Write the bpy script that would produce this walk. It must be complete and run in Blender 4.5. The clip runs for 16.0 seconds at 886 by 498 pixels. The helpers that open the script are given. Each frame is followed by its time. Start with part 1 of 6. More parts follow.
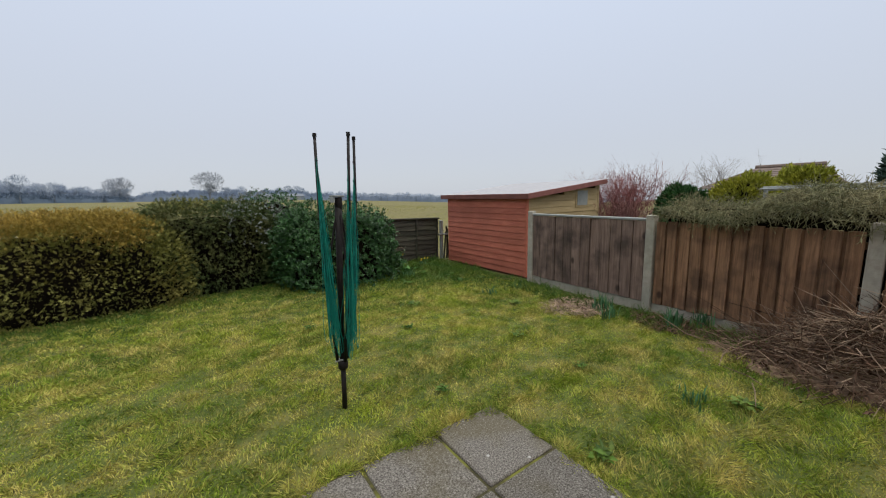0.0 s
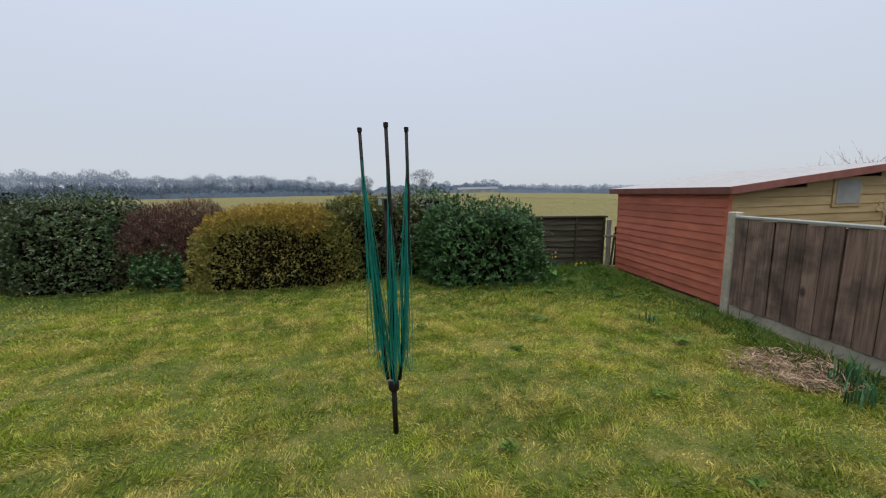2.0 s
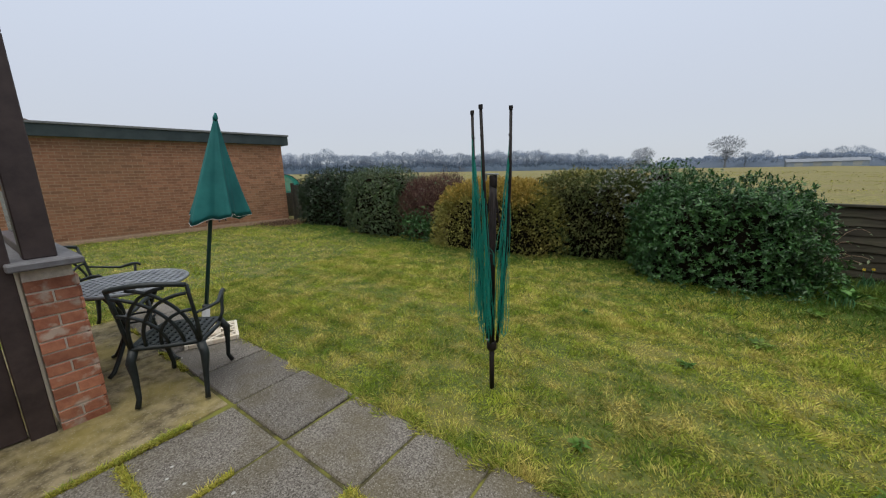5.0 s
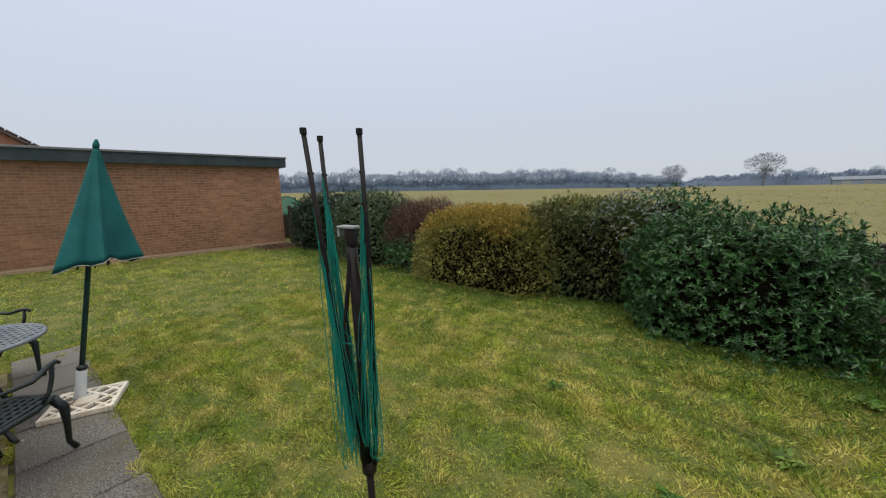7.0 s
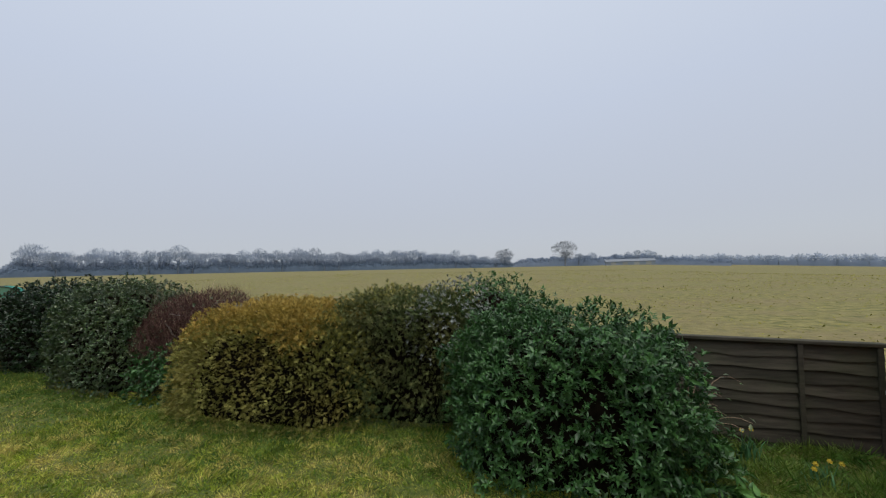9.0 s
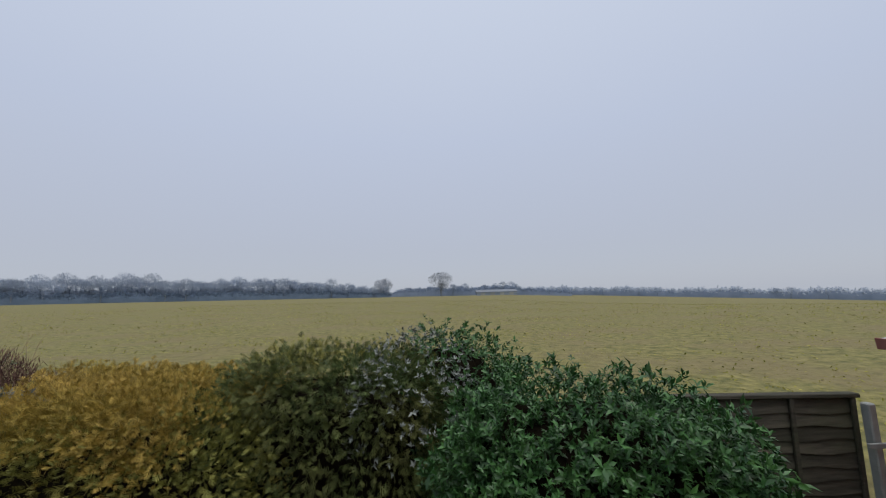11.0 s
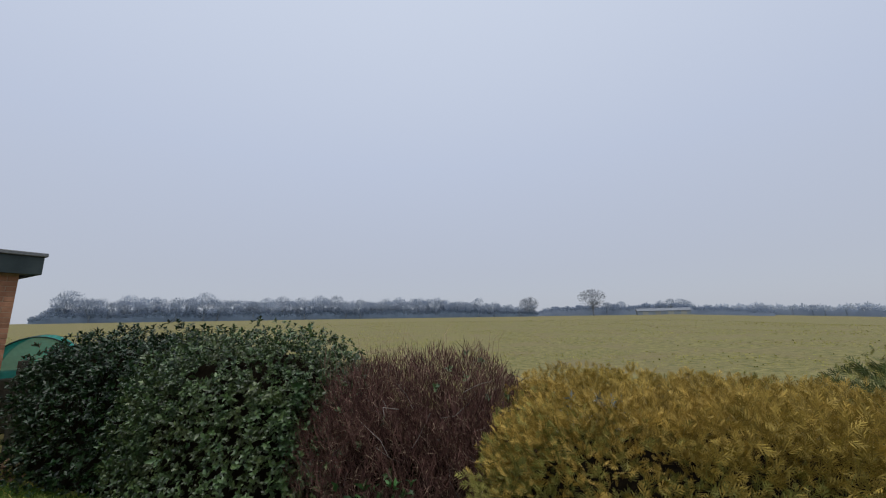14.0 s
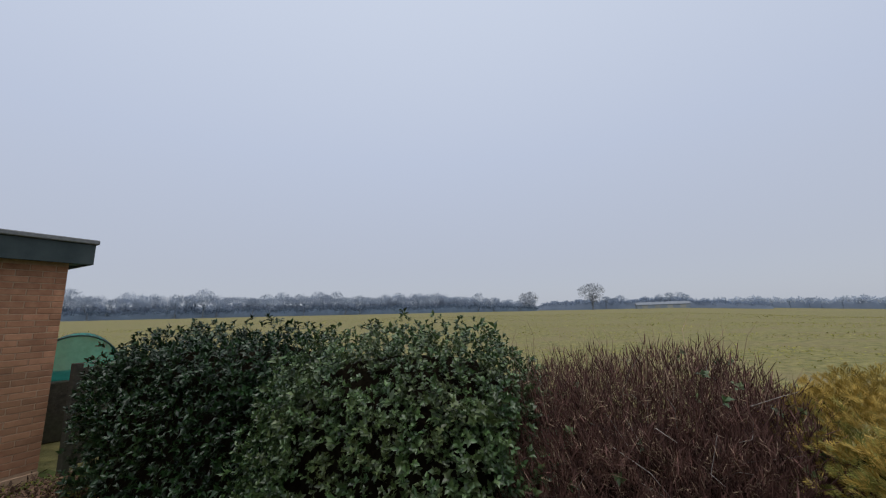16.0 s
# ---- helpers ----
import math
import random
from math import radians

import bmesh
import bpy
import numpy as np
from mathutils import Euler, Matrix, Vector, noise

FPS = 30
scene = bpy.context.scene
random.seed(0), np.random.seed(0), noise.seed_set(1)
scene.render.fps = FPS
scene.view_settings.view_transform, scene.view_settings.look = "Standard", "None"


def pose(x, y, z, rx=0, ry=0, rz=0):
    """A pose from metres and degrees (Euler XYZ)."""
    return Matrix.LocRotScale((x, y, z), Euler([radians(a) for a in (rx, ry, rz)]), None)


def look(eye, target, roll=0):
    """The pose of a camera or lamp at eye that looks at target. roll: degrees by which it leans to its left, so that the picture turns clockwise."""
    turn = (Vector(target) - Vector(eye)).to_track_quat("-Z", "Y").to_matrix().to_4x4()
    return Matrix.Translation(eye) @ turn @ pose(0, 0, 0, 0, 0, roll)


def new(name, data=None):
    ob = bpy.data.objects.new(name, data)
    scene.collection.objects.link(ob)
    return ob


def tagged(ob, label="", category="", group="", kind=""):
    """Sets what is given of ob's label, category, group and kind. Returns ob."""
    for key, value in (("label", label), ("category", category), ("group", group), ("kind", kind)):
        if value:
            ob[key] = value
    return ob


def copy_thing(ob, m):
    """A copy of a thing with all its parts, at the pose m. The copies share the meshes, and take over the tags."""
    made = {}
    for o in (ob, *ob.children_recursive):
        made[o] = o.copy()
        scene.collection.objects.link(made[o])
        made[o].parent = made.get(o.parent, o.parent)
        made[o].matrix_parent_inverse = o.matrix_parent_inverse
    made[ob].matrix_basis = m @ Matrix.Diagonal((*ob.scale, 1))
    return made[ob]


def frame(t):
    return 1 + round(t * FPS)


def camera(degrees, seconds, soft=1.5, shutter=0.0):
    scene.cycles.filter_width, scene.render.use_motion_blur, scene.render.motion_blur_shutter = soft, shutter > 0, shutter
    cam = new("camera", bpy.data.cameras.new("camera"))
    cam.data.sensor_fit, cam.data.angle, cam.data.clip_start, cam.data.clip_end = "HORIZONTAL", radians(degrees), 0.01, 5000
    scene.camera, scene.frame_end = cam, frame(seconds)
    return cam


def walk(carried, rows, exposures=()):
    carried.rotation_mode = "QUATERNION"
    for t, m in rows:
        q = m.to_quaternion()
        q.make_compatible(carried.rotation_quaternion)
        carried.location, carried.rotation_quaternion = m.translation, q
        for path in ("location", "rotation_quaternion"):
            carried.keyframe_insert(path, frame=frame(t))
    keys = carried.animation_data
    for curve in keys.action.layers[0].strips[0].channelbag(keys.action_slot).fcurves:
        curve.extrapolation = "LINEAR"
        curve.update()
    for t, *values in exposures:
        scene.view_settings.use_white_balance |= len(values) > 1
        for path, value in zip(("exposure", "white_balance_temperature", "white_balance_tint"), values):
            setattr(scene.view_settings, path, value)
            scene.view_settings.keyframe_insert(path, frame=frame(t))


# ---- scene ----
cam = camera(102.2, 16.0, soft=1.15)

PATH = [
    (0, (0.54, 0.511, 1.493), (1.668, 2.135, 1.193), -1.2),
    (0.5, (0.734, 0.636, 1.508), (1.782, 2.312, 1.203), -1.0),
    (1, (0.991, 0.645, 1.508), (1.879, 2.412, 1.208), -1.3),
    (1.5, (1.255, 0.657, 1.515), (1.747, 2.573, 1.218), -2.1),
    (2, (1.447, 0.751, 1.521), (1.616, 2.719, 1.206), -1.7),
    (2.5, (1.608, 0.807, 1.514), (1.486, 2.779, 1.208), -1.9),
    (3, (1.794, 0.829, 1.492), (1.146, 2.697, 1.195), -2.3),
    (3.5, (1.955, 0.808, 1.449), (1.027, 2.555, 1.154), -1.8),
    (4, (2.115, 0.748, 1.439), (1.114, 2.444, 1.091), -1.6),
    (4.2, (2.181, 0.737, 1.448), (1.162, 2.415, 1.064), -1.6),
    (6.3, (2.492, 1.349, 1.607), (1.189, 2.815, 1.216), -1.5),
    (6.5, (2.502, 1.49, 1.618), (1.208, 2.965, 1.228), -1.5),
    (7, (2.566, 1.912, 1.633), (1.303, 3.429, 1.317), -1.4),
    (7.5, (2.579, 2.262, 1.636), (1.369, 3.837, 1.396), -1.0),
    (8, (2.474, 2.589, 1.719), (1.508, 4.329, 1.524), -1.9),
    (8.5, (2.518, 3.008, 1.716), (1.722, 4.842, 1.648), -1.8),
    (9, (2.543, 3.358, 1.733), (1.961, 5.268, 1.841), -1.7),
    (9.2, (2.52, 3.494, 1.751), (2.026, 5.426, 1.905), -1.8),
    (11.3, (1.21, 4.416, 1.933), (1.324, 6.39, 2.237), -1.4),
    (11.5, (0.949, 4.451, 1.849), (1.064, 6.417, 2.198), -1.2),
    (12, (0.387, 4.6, 1.792), (0.266, 6.563, 2.155), -1.4),
    (12.5, (-0.14, 4.655, 1.751), (-0.503, 6.586, 2.127), -1.7),
    (13, (-0.625, 4.731, 1.735), (-1.098, 6.637, 2.113), -1.7),
    (13.5, (-1.095, 4.902, 1.771), (-1.674, 6.78, 2.141), -1.8),
    (14, (-1.58, 4.951, 1.769), (-2.243, 6.8, 2.146), -1.4),
    (14.5, (-2.063, 5.036, 1.731), (-2.749, 6.877, 2.108), -1.5),
    (15, (-2.478, 5.135, 1.75), (-3.161, 6.977, 2.127), -1.6),
    (15.5, (-2.851, 5.2, 1.765), (-3.537, 7.041, 2.138), -1.5),
    (16, (-3.197, 5.076, 1.784), (-3.851, 6.933, 2.135), -1.8),
]
walk(cam, [(t, look(eye, target, roll)) for t, eye, target, roll in PATH], [(0.0, 0.08, 6750, 6.5), (7.0, 0.08, 6750, 6.5), (9.2, -0.16, 6700, 7.0), (11.5, -0.26, 6500, 9.0), (16.0, -0.26, 6500, 9.0)])

# ---- world, sun, sky ----
world = bpy.data.worlds.new("overcast_sky")
scene.world = world
world.use_nodes = True
wn, wl = world.node_tree.nodes, world.node_tree.links
wn.clear()
w_out, w_bg = wn.new("ShaderNodeOutputWorld"), wn.new("ShaderNodeBackground")
w_sky, w_mix = wn.new("ShaderNodeTexSky"), wn.new("ShaderNodeMix")
w_co, w_sep, w_ramp = wn.new("ShaderNodeTexCoord"), wn.new("ShaderNodeSeparateXYZ"), wn.new("ShaderNodeValToRGB")
SUN_ELEVATION, SUN_ROTATION = radians(70), radians(200)
w_sky.sky_type, w_sky.sun_disc = "NISHITA", False
w_sky.sun_elevation, w_sky.sun_rotation = SUN_ELEVATION, SUN_ROTATION
w_skyscale = wn.new("ShaderNodeMix")
w_skyscale.data_type, w_skyscale.blend_type = "RGBA", "MULTIPLY"
w_skyscale.inputs["Factor"].default_value = 1.0
w_skyscale.inputs["B"].default_value = (0.1, 0.1, 0.1, 1)
wl.new(w_sky.outputs["Color"], w_skyscale.inputs["A"])
w_mix.data_type = "RGBA"
w_mix.inputs["Factor"].default_value = 0.88
wl.new(w_co.outputs["Generated"], w_sep.inputs["Vector"])
wl.new(w_sep.outputs["Z"], w_ramp.inputs["Fac"])
ramp = w_ramp.color_ramp
ramp.elements[0].position, ramp.elements[0].color = 0.0, (0.565, 0.605, 0.705, 1)
ramp.elements[1].position, ramp.elements[1].color = 1.0, (1.95, 2.0, 2.1, 1)
for at, colour in ((0.12, (0.585, 0.625, 0.745, 1)), (0.4, (0.655, 0.725, 0.905, 1)), (0.74, (0.785, 0.86, 1.03, 1))):
    ramp.elements.new(at).color = colour
wl.new(w_skyscale.outputs["Result"], w_mix.inputs["A"])
wl.new(w_ramp.outputs["Color"], w_mix.inputs["B"])
wl.new(w_mix.outputs["Result"], w_bg.inputs["Color"])
w_bg.inputs["Strength"].default_value = 1.0
wl.new(w_bg.outputs["Background"], w_out.inputs["Surface"])

sun = new("sun", bpy.data.lights.new("sun", "SUN"))
sun.data.energy, sun.data.angle, sun.data.color = 1.9, radians(50), (1.0, 0.97, 0.93)
sun.matrix_world = pose(0, 0, 30, 20, 0, 20)


# ---- materials ----
def surf(name, c1, c2, scale=8.0, rough=0.8, bump=0.2, c3=None, scale3=0.7, amount3=0.5, metal=0.0, island=0.0, vary=0.0, stretch=(1, 1, 1),
         translucent=0.0, bump_size=0.01, spec=0.3, sharp=(0.3, 0.7), edge3=(0.45, 0.65)):
    """Two colours by a fine noise, a third in larger patches, relief, and a change from piece to piece."""
    m = bpy.data.materials.new(name)
    m.use_nodes = True
    n, l = m.node_tree.nodes, m.node_tree.links
    b = n["Principled BSDF"]
    geo, mp = n.new("ShaderNodeNewGeometry"), n.new("ShaderNodeMapping")
    mp.inputs["Scale"].default_value = stretch
    l.new(geo.outputs["Position"], mp.inputs["Vector"])
    t1 = n.new("ShaderNodeTexNoise")
    t1.inputs["Scale"].default_value, t1.inputs["Detail"].default_value, t1.inputs["Roughness"].default_value = scale, 6, 0.65
    l.new(mp.outputs["Vector"], t1.inputs["Vector"])
    r1 = n.new("ShaderNodeValToRGB")
    r1.color_ramp.elements[0].position, r1.color_ramp.elements[0].color = sharp[0], (*c1, 1)
    r1.color_ramp.elements[1].position, r1.color_ramp.elements[1].color = sharp[1], (*c2, 1)
    l.new(t1.outputs["Fac"], r1.inputs["Fac"])
    colour = r1.outputs["Color"]
    if c3:
        t3, r3, x3 = n.new("ShaderNodeTexNoise"), n.new("ShaderNodeValToRGB"), n.new("ShaderNodeMix")
        t3.inputs["Scale"].default_value, t3.inputs["Detail"].default_value = scale3, 4
        l.new(geo.outputs["Position"], t3.inputs["Vector"])
        r3.color_ramp.elements[0].position, r3.color_ramp.elements[1].position = edge3
        r3.color_ramp.elements[1].color = (amount3, amount3, amount3, 1)
        l.new(t3.outputs["Fac"], r3.inputs["Fac"])
        x3.data_type = "RGBA"
        l.new(r3.outputs["Color"], x3.inputs["Factor"])
        l.new(colour, x3.inputs["A"])
        x3.inputs["B"].default_value = (*c3, 1)
        colour = x3.outputs["Result"]
    for amount, source in ((island, geo.outputs["Random Per Island"]), (vary, n.new("ShaderNodeObjectInfo").outputs["Random"])):
        if amount:
            mr, hs = n.new("ShaderNodeMapRange"), n.new("ShaderNodeHueSaturation")
            mr.inputs["To Min"].default_value, mr.inputs["To Max"].default_value = 1 - amount, 1 + amount
            l.new(source, mr.inputs["Value"])
            l.new(mr.outputs["Result"], hs.inputs["Value"])
            l.new(colour, hs.inputs["Color"])
            colour = hs.outputs["Color"]
    l.new(colour, b.inputs["Base Color"])
    b.inputs["Roughness"].default_value, b.inputs["Metallic"].default_value = rough, metal
    b.inputs["Specular IOR Level"].default_value = spec
    if bump:
        bp = n.new("ShaderNodeBump")
        bp.inputs["Strength"].default_value, bp.inputs["Distance"].default_value = bump, bump_size
        l.new(t1.outputs["Fac"], bp.inputs["Height"])
        l.new(bp.outputs["Normal"], b.inputs["Normal"])
    if translucent:
        tr, ad = n.new("ShaderNodeBsdfTranslucent"), n.new("ShaderNodeMixShader")
        l.new(colour, tr.inputs["Color"])
        ad.inputs["Fac"].default_value = translucent
        l.new(b.outputs["BSDF"], ad.inputs[1])
        l.new(tr.outputs["BSDF"], ad.inputs[2])
        l.new(ad.outputs["Shader"], n["Material Output"].inputs["Surface"])
    return m


def turf(name):
    """Mown winter grass: green blades and straw ones mixed in drifts, each blade with a shade of its own."""
    m = surf(name, (0.055, 0.135, 0.013), (0.32, 0.385, 0.04), 1.15, 0.7, 0, translucent=0.3, spec=0.2, sharp=(0.33, 0.66))
    n, l = m.node_tree.nodes, m.node_tree.links
    old = n["Principled BSDF"].inputs["Base Color"].links[0].from_socket
    geo = n.new("ShaderNodeNewGeometry")
    drift, white, add, fac = n.new("ShaderNodeTexNoise"), n.new("ShaderNodeTexWhiteNoise"), n.new("ShaderNodeMath"), n.new("ShaderNodeMapRange")
    drift.inputs["Scale"].default_value, drift.inputs["Detail"].default_value, drift.inputs["Roughness"].default_value = 3.1, 5, 0.62
    l.new(geo.outputs["Position"], drift.inputs["Vector"])
    white.noise_dimensions = "1D"
    l.new(geo.outputs["Random Per Island"], white.inputs["W"])
    add.operation = "MULTIPLY_ADD"
    l.new(white.outputs["Value"], add.inputs[0])
    add.inputs[1].default_value = 0.26
    l.new(drift.outputs["Fac"], add.inputs[2])
    fac.inputs["From Min"].default_value, fac.inputs["From Max"].default_value = 0.5, 0.88
    l.new(add.outputs["Value"], fac.inputs["Value"])
    straw, value, shade = n.new("ShaderNodeMix"), n.new("ShaderNodeMapRange"), n.new("ShaderNodeHueSaturation")
    straw.data_type = "RGBA"
    straw.inputs["B"].default_value = (0.56, 0.46, 0.14, 1)
    l.new(fac.outputs["Result"], straw.inputs["Factor"])
    l.new(old, straw.inputs["A"])
    value.inputs["To Min"].default_value, value.inputs["To Max"].default_value = 0.6, 1.4
    l.new(geo.outputs["Random Per Island"], value.inputs["Value"])
    l.new(value.outputs["Result"], shade.inputs["Value"])
    l.new(straw.outputs["Result"], shade.inputs["Color"])
    for node in [q for q in n if q.bl_idname in ("ShaderNodeBsdfPrincipled", "ShaderNodeBsdfTranslucent")]:
        l.new(shade.outputs["Color"], node.inputs[0])
    return m


def speckle(m, scale, reach, colour, stretch=(1, 1, 1), amount=1.0):
    """Scattered small spots over a material: stones, lichen, knots."""
    n, l = m.node_tree.nodes, m.node_tree.links
    base = n["Principled BSDF"].inputs["Base Color"]
    old = base.links[0].from_socket
    geo, mp, cells, near, mix = n.new("ShaderNodeNewGeometry"), n.new("ShaderNodeMapping"), n.new("ShaderNodeTexVoronoi"), n.new("ShaderNodeMapRange"), n.new("ShaderNodeMix")
    mp.inputs["Scale"].default_value = stretch
    l.new(geo.outputs["Position"], mp.inputs["Vector"])
    l.new(mp.outputs["Vector"], cells.inputs["Vector"])
    cells.inputs["Scale"].default_value = scale
    near.inputs["From Min"].default_value, near.inputs["From Max"].default_value = reach[0], reach[1]
    near.inputs["To Min"].default_value, near.inputs["To Max"].default_value = amount, 0.0
    l.new(cells.outputs["Distance"], near.inputs["Value"])
    mix.data_type = "RGBA"
    l.new(near.outputs["Result"], mix.inputs["Factor"])
    l.new(old, mix.inputs["A"])
    mix.inputs["B"].default_value = (*colour, 1)
    l.new(mix.outputs["Result"], base)


M = {}
M["lawn_soil"] = surf("lawn_soil", (0.022, 0.045, 0.008), (0.12, 0.135, 0.026), 22, 0.95, 0.6, (0.17, 0.145, 0.045), 3.1, 0.6, edge3=(0.47, 0.62))
M["grass"] = turf("grass")
M["grass_rough"] = surf("grass_rough", (0.03, 0.095, 0.012), (0.12, 0.2, 0.025), 3, 0.6, 0, (0.26, 0.24, 0.07), 6, 0.25, island=0.45, translucent=0.3)
M["field"] = surf("field", (0.085, 0.085, 0.026), (0.22, 0.19, 0.066), 3.2, 0.95, 0.9, (0.165, 0.13, 0.062), 0.35, 0.75, bump_size=0.08, sharp=(0.36, 0.64))
M["field_tuft"] = surf("field_tuft", (0.13, 0.145, 0.032), (0.34, 0.3, 0.085), 0.5, 0.9, 0, island=0.35, translucent=0.4, spec=0.0)
M["laurel"] = surf("laurel", (0.013, 0.052, 0.014), (0.06, 0.14, 0.036), 7, 0.4, 0, island=0.55, translucent=0.12, spec=0.38)
M["laurel_light"] = surf("laurel_light", (0.012, 0.04, 0.011), (0.085, 0.135, 0.045), 6, 0.36, 0, (0.17, 0.13, 0.06), 5, 0.22, island=0.55, translucent=0.1, spec=0.5)
M["laurel_dark"] = surf("laurel_dark", (0.004, 0.015, 0.004), (0.018, 0.046, 0.012), 6, 0.36, 0, island=0.5, translucent=0.06, spec=0.4)
M["frosted_leaf"] = surf("frosted_leaf", (0.07, 0.085, 0.07), (0.26, 0.27, 0.25), 9, 0.5, 0, island=0.5, spec=0.4)
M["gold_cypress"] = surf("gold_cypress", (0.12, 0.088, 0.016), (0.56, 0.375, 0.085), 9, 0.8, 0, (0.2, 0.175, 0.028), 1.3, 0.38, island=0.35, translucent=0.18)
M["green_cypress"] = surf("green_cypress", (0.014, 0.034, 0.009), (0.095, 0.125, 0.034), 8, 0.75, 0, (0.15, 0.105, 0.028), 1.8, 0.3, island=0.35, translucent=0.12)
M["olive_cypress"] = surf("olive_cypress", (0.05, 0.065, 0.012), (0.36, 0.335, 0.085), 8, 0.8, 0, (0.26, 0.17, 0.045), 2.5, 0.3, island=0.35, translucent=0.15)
M["twig_red"] = surf("twig_red", (0.045, 0.025, 0.021), (0.15, 0.078, 0.065), 9, 0.85, 0, island=0.6, spec=0.1)
M["twig_brown"] = surf("twig_brown", (0.17, 0.11, 0.075), (0.4, 0.29, 0.2), 6, 0.85, 0, island=0.5)
M["twig_grey"] = surf("twig_grey", (0.15, 0.13, 0.12), (0.25, 0.22, 0.2), 4, 0.9, 0, island=0.3)
# Filler behind foliage: brown-black, the shade between leaves painted in.
M["foliage_shade"] = surf("foliage_shade", (0.004, 0.0035, 0.0025), (0.014, 0.011, 0.007), 25, 0.95, 0.5, spec=0.0)
M["bark"] = surf("bark", (0.07, 0.055, 0.045), (0.14, 0.115, 0.095), 12, 0.9, 0.4)
# Distance haze is mixed into these four base colours, hence pale blue-grey.
M["hazed_bark"] = surf("hazed_bark", (0.27, 0.32, 0.395), (0.35, 0.4, 0.48), 0.5, 0.95, 0, vary=0.12, translucent=0.5, spec=0.0)
M["hazed_ivy"] = surf("hazed_ivy", (0.14, 0.19, 0.255), (0.19, 0.24, 0.31), 0.2, 0.95, 0, vary=0.14, translucent=0.5, spec=0.0)
M["hazed_trunk"] = surf("hazed_trunk", (0.22, 0.24, 0.27), (0.29, 0.31, 0.345), 0.5, 0.95, 0, vary=0.1, translucent=0.3, spec=0.0)
M["hazed_scrub"] = surf("hazed_scrub", (0.2, 0.25, 0.33), (0.27, 0.32, 0.405), 0.06, 0.95, 0, island=0.05, translucent=0.5, spec=0.0)
M["brick"] = surf("brick", (0.25, 0.112, 0.062), (0.41, 0.205, 0.118), 9, 0.9, 0.4, (0.24, 0.135, 0.072), 0.5, 0.6, island=0.2, vary=0.22, bump_size=0.004)
M["mortar"] = surf("mortar", (0.28, 0.18, 0.12), (0.42, 0.29, 0.19), 20, 0.95, 0.4)
M["brick_red"] = surf("brick_red", (0.25, 0.085, 0.05), (0.46, 0.2, 0.115), 14, 0.9, 0.6, (0.5, 0.42, 0.34), 9, 0.75, vary=0.32, bump_size=0.005, edge3=(0.55, 0.64))
M["mortar_grey"] = surf("mortar_grey", (0.42, 0.37, 0.3), (0.62, 0.56, 0.47), 30, 0.95, 0.5)
M["fascia"] = surf("fascia", (0.02, 0.032, 0.034), (0.04, 0.055, 0.056), 5, 0.6, 0.1, (0.06, 0.075, 0.075), 2, 0.5)
M["felt"] = surf("felt", (0.12, 0.125, 0.13), (0.2, 0.205, 0.21), 30, 0.9, 0.4)
M["shed_red"] = surf("shed_red", (0.4, 0.105, 0.065), (0.54, 0.175, 0.11), 3, 0.75, 0.15, (0.33, 0.1, 0.06), 1.5, 0.6, vary=0.12, stretch=(6, 1, 6))
M["shed_tan"] = surf("shed_tan", (0.29, 0.21, 0.1), (0.4, 0.3, 0.16), 3, 0.8, 0.15, vary=0.12, stretch=(1, 6, 6))
M["shed_trim"] = surf("shed_trim", (0.16, 0.06, 0.05), (0.25, 0.1, 0.085), 6, 0.8, 0.2)
M["shed_felt"] = surf("shed_felt", (0.3, 0.29, 0.3), (0.42, 0.41, 0.42), 12, 0.8, 0.2)
M["fence_dark"] = surf("fence_dark", (0.11, 0.072, 0.055), (0.27, 0.185, 0.145), 4, 0.9, 0.4, (0.05, 0.036, 0.03), 3.5, 0.8, vary=0.24, stretch=(11, 11, 0.6))
speckle(M["fence_dark"], 4.0, (0.08, 0.16), (0.03, 0.02, 0.016), (1, 1, 0.6), 0.8)
M["fence_brown"] = surf("fence_brown", (0.13, 0.07, 0.04), (0.4, 0.22, 0.12), 4, 0.9, 0.5, (0.065, 0.04, 0.028), 3.5, 0.7, vary=0.3, stretch=(11, 11, 0.6))
speckle(M["fence_brown"], 4.5, (0.09, 0.17), (0.035, 0.02, 0.013), (1, 1, 0.6), 0.85)
M["fence_old"] = surf("fence_old", (0.024, 0.022, 0.016), (0.075, 0.066, 0.049), 4, 0.95, 0.4, (0.05, 0.054, 0.03), 2, 0.5, vary=0.28, stretch=(0.6, 5, 5))
M["fence_grey"] = surf("fence_grey", (0.22, 0.23, 0.22), (0.33, 0.34, 0.32), 5, 0.95, 0.3, vary=0.15)
M["concrete"] = surf("concrete", (0.34, 0.3, 0.24), (0.5, 0.45, 0.37), 14, 0.95, 0.4, (0.25, 0.26, 0.2), 3, 0.5)
M["slab"] = surf("slab", (0.045, 0.038, 0.031), (0.26, 0.238, 0.21), 115, 0.95, 0.7, (0.085, 0.07, 0.036), 2.6, 0.6, vary=0.14, bump_size=0.004, sharp=(0.38, 0.7))
speckle(M["slab"], 60, (0.12, 0.24), (0.4, 0.38, 0.34), amount=0.45)
speckle(M["slab"], 6.5, (0.04, 0.075), (0.5, 0.5, 0.47), amount=0.6)
M["slab_mossy"] = surf("slab_mossy", (0.07, 0.056, 0.03), (0.25, 0.205, 0.12), 11, 0.95, 0.5, (0.25, 0.2, 0.06), 2.4, 0.75, bump_size=0.003, sharp=(0.36, 0.62))
speckle(M["slab_mossy"], 60, (0.14, 0.25), (0.34, 0.31, 0.24), amount=0.5)
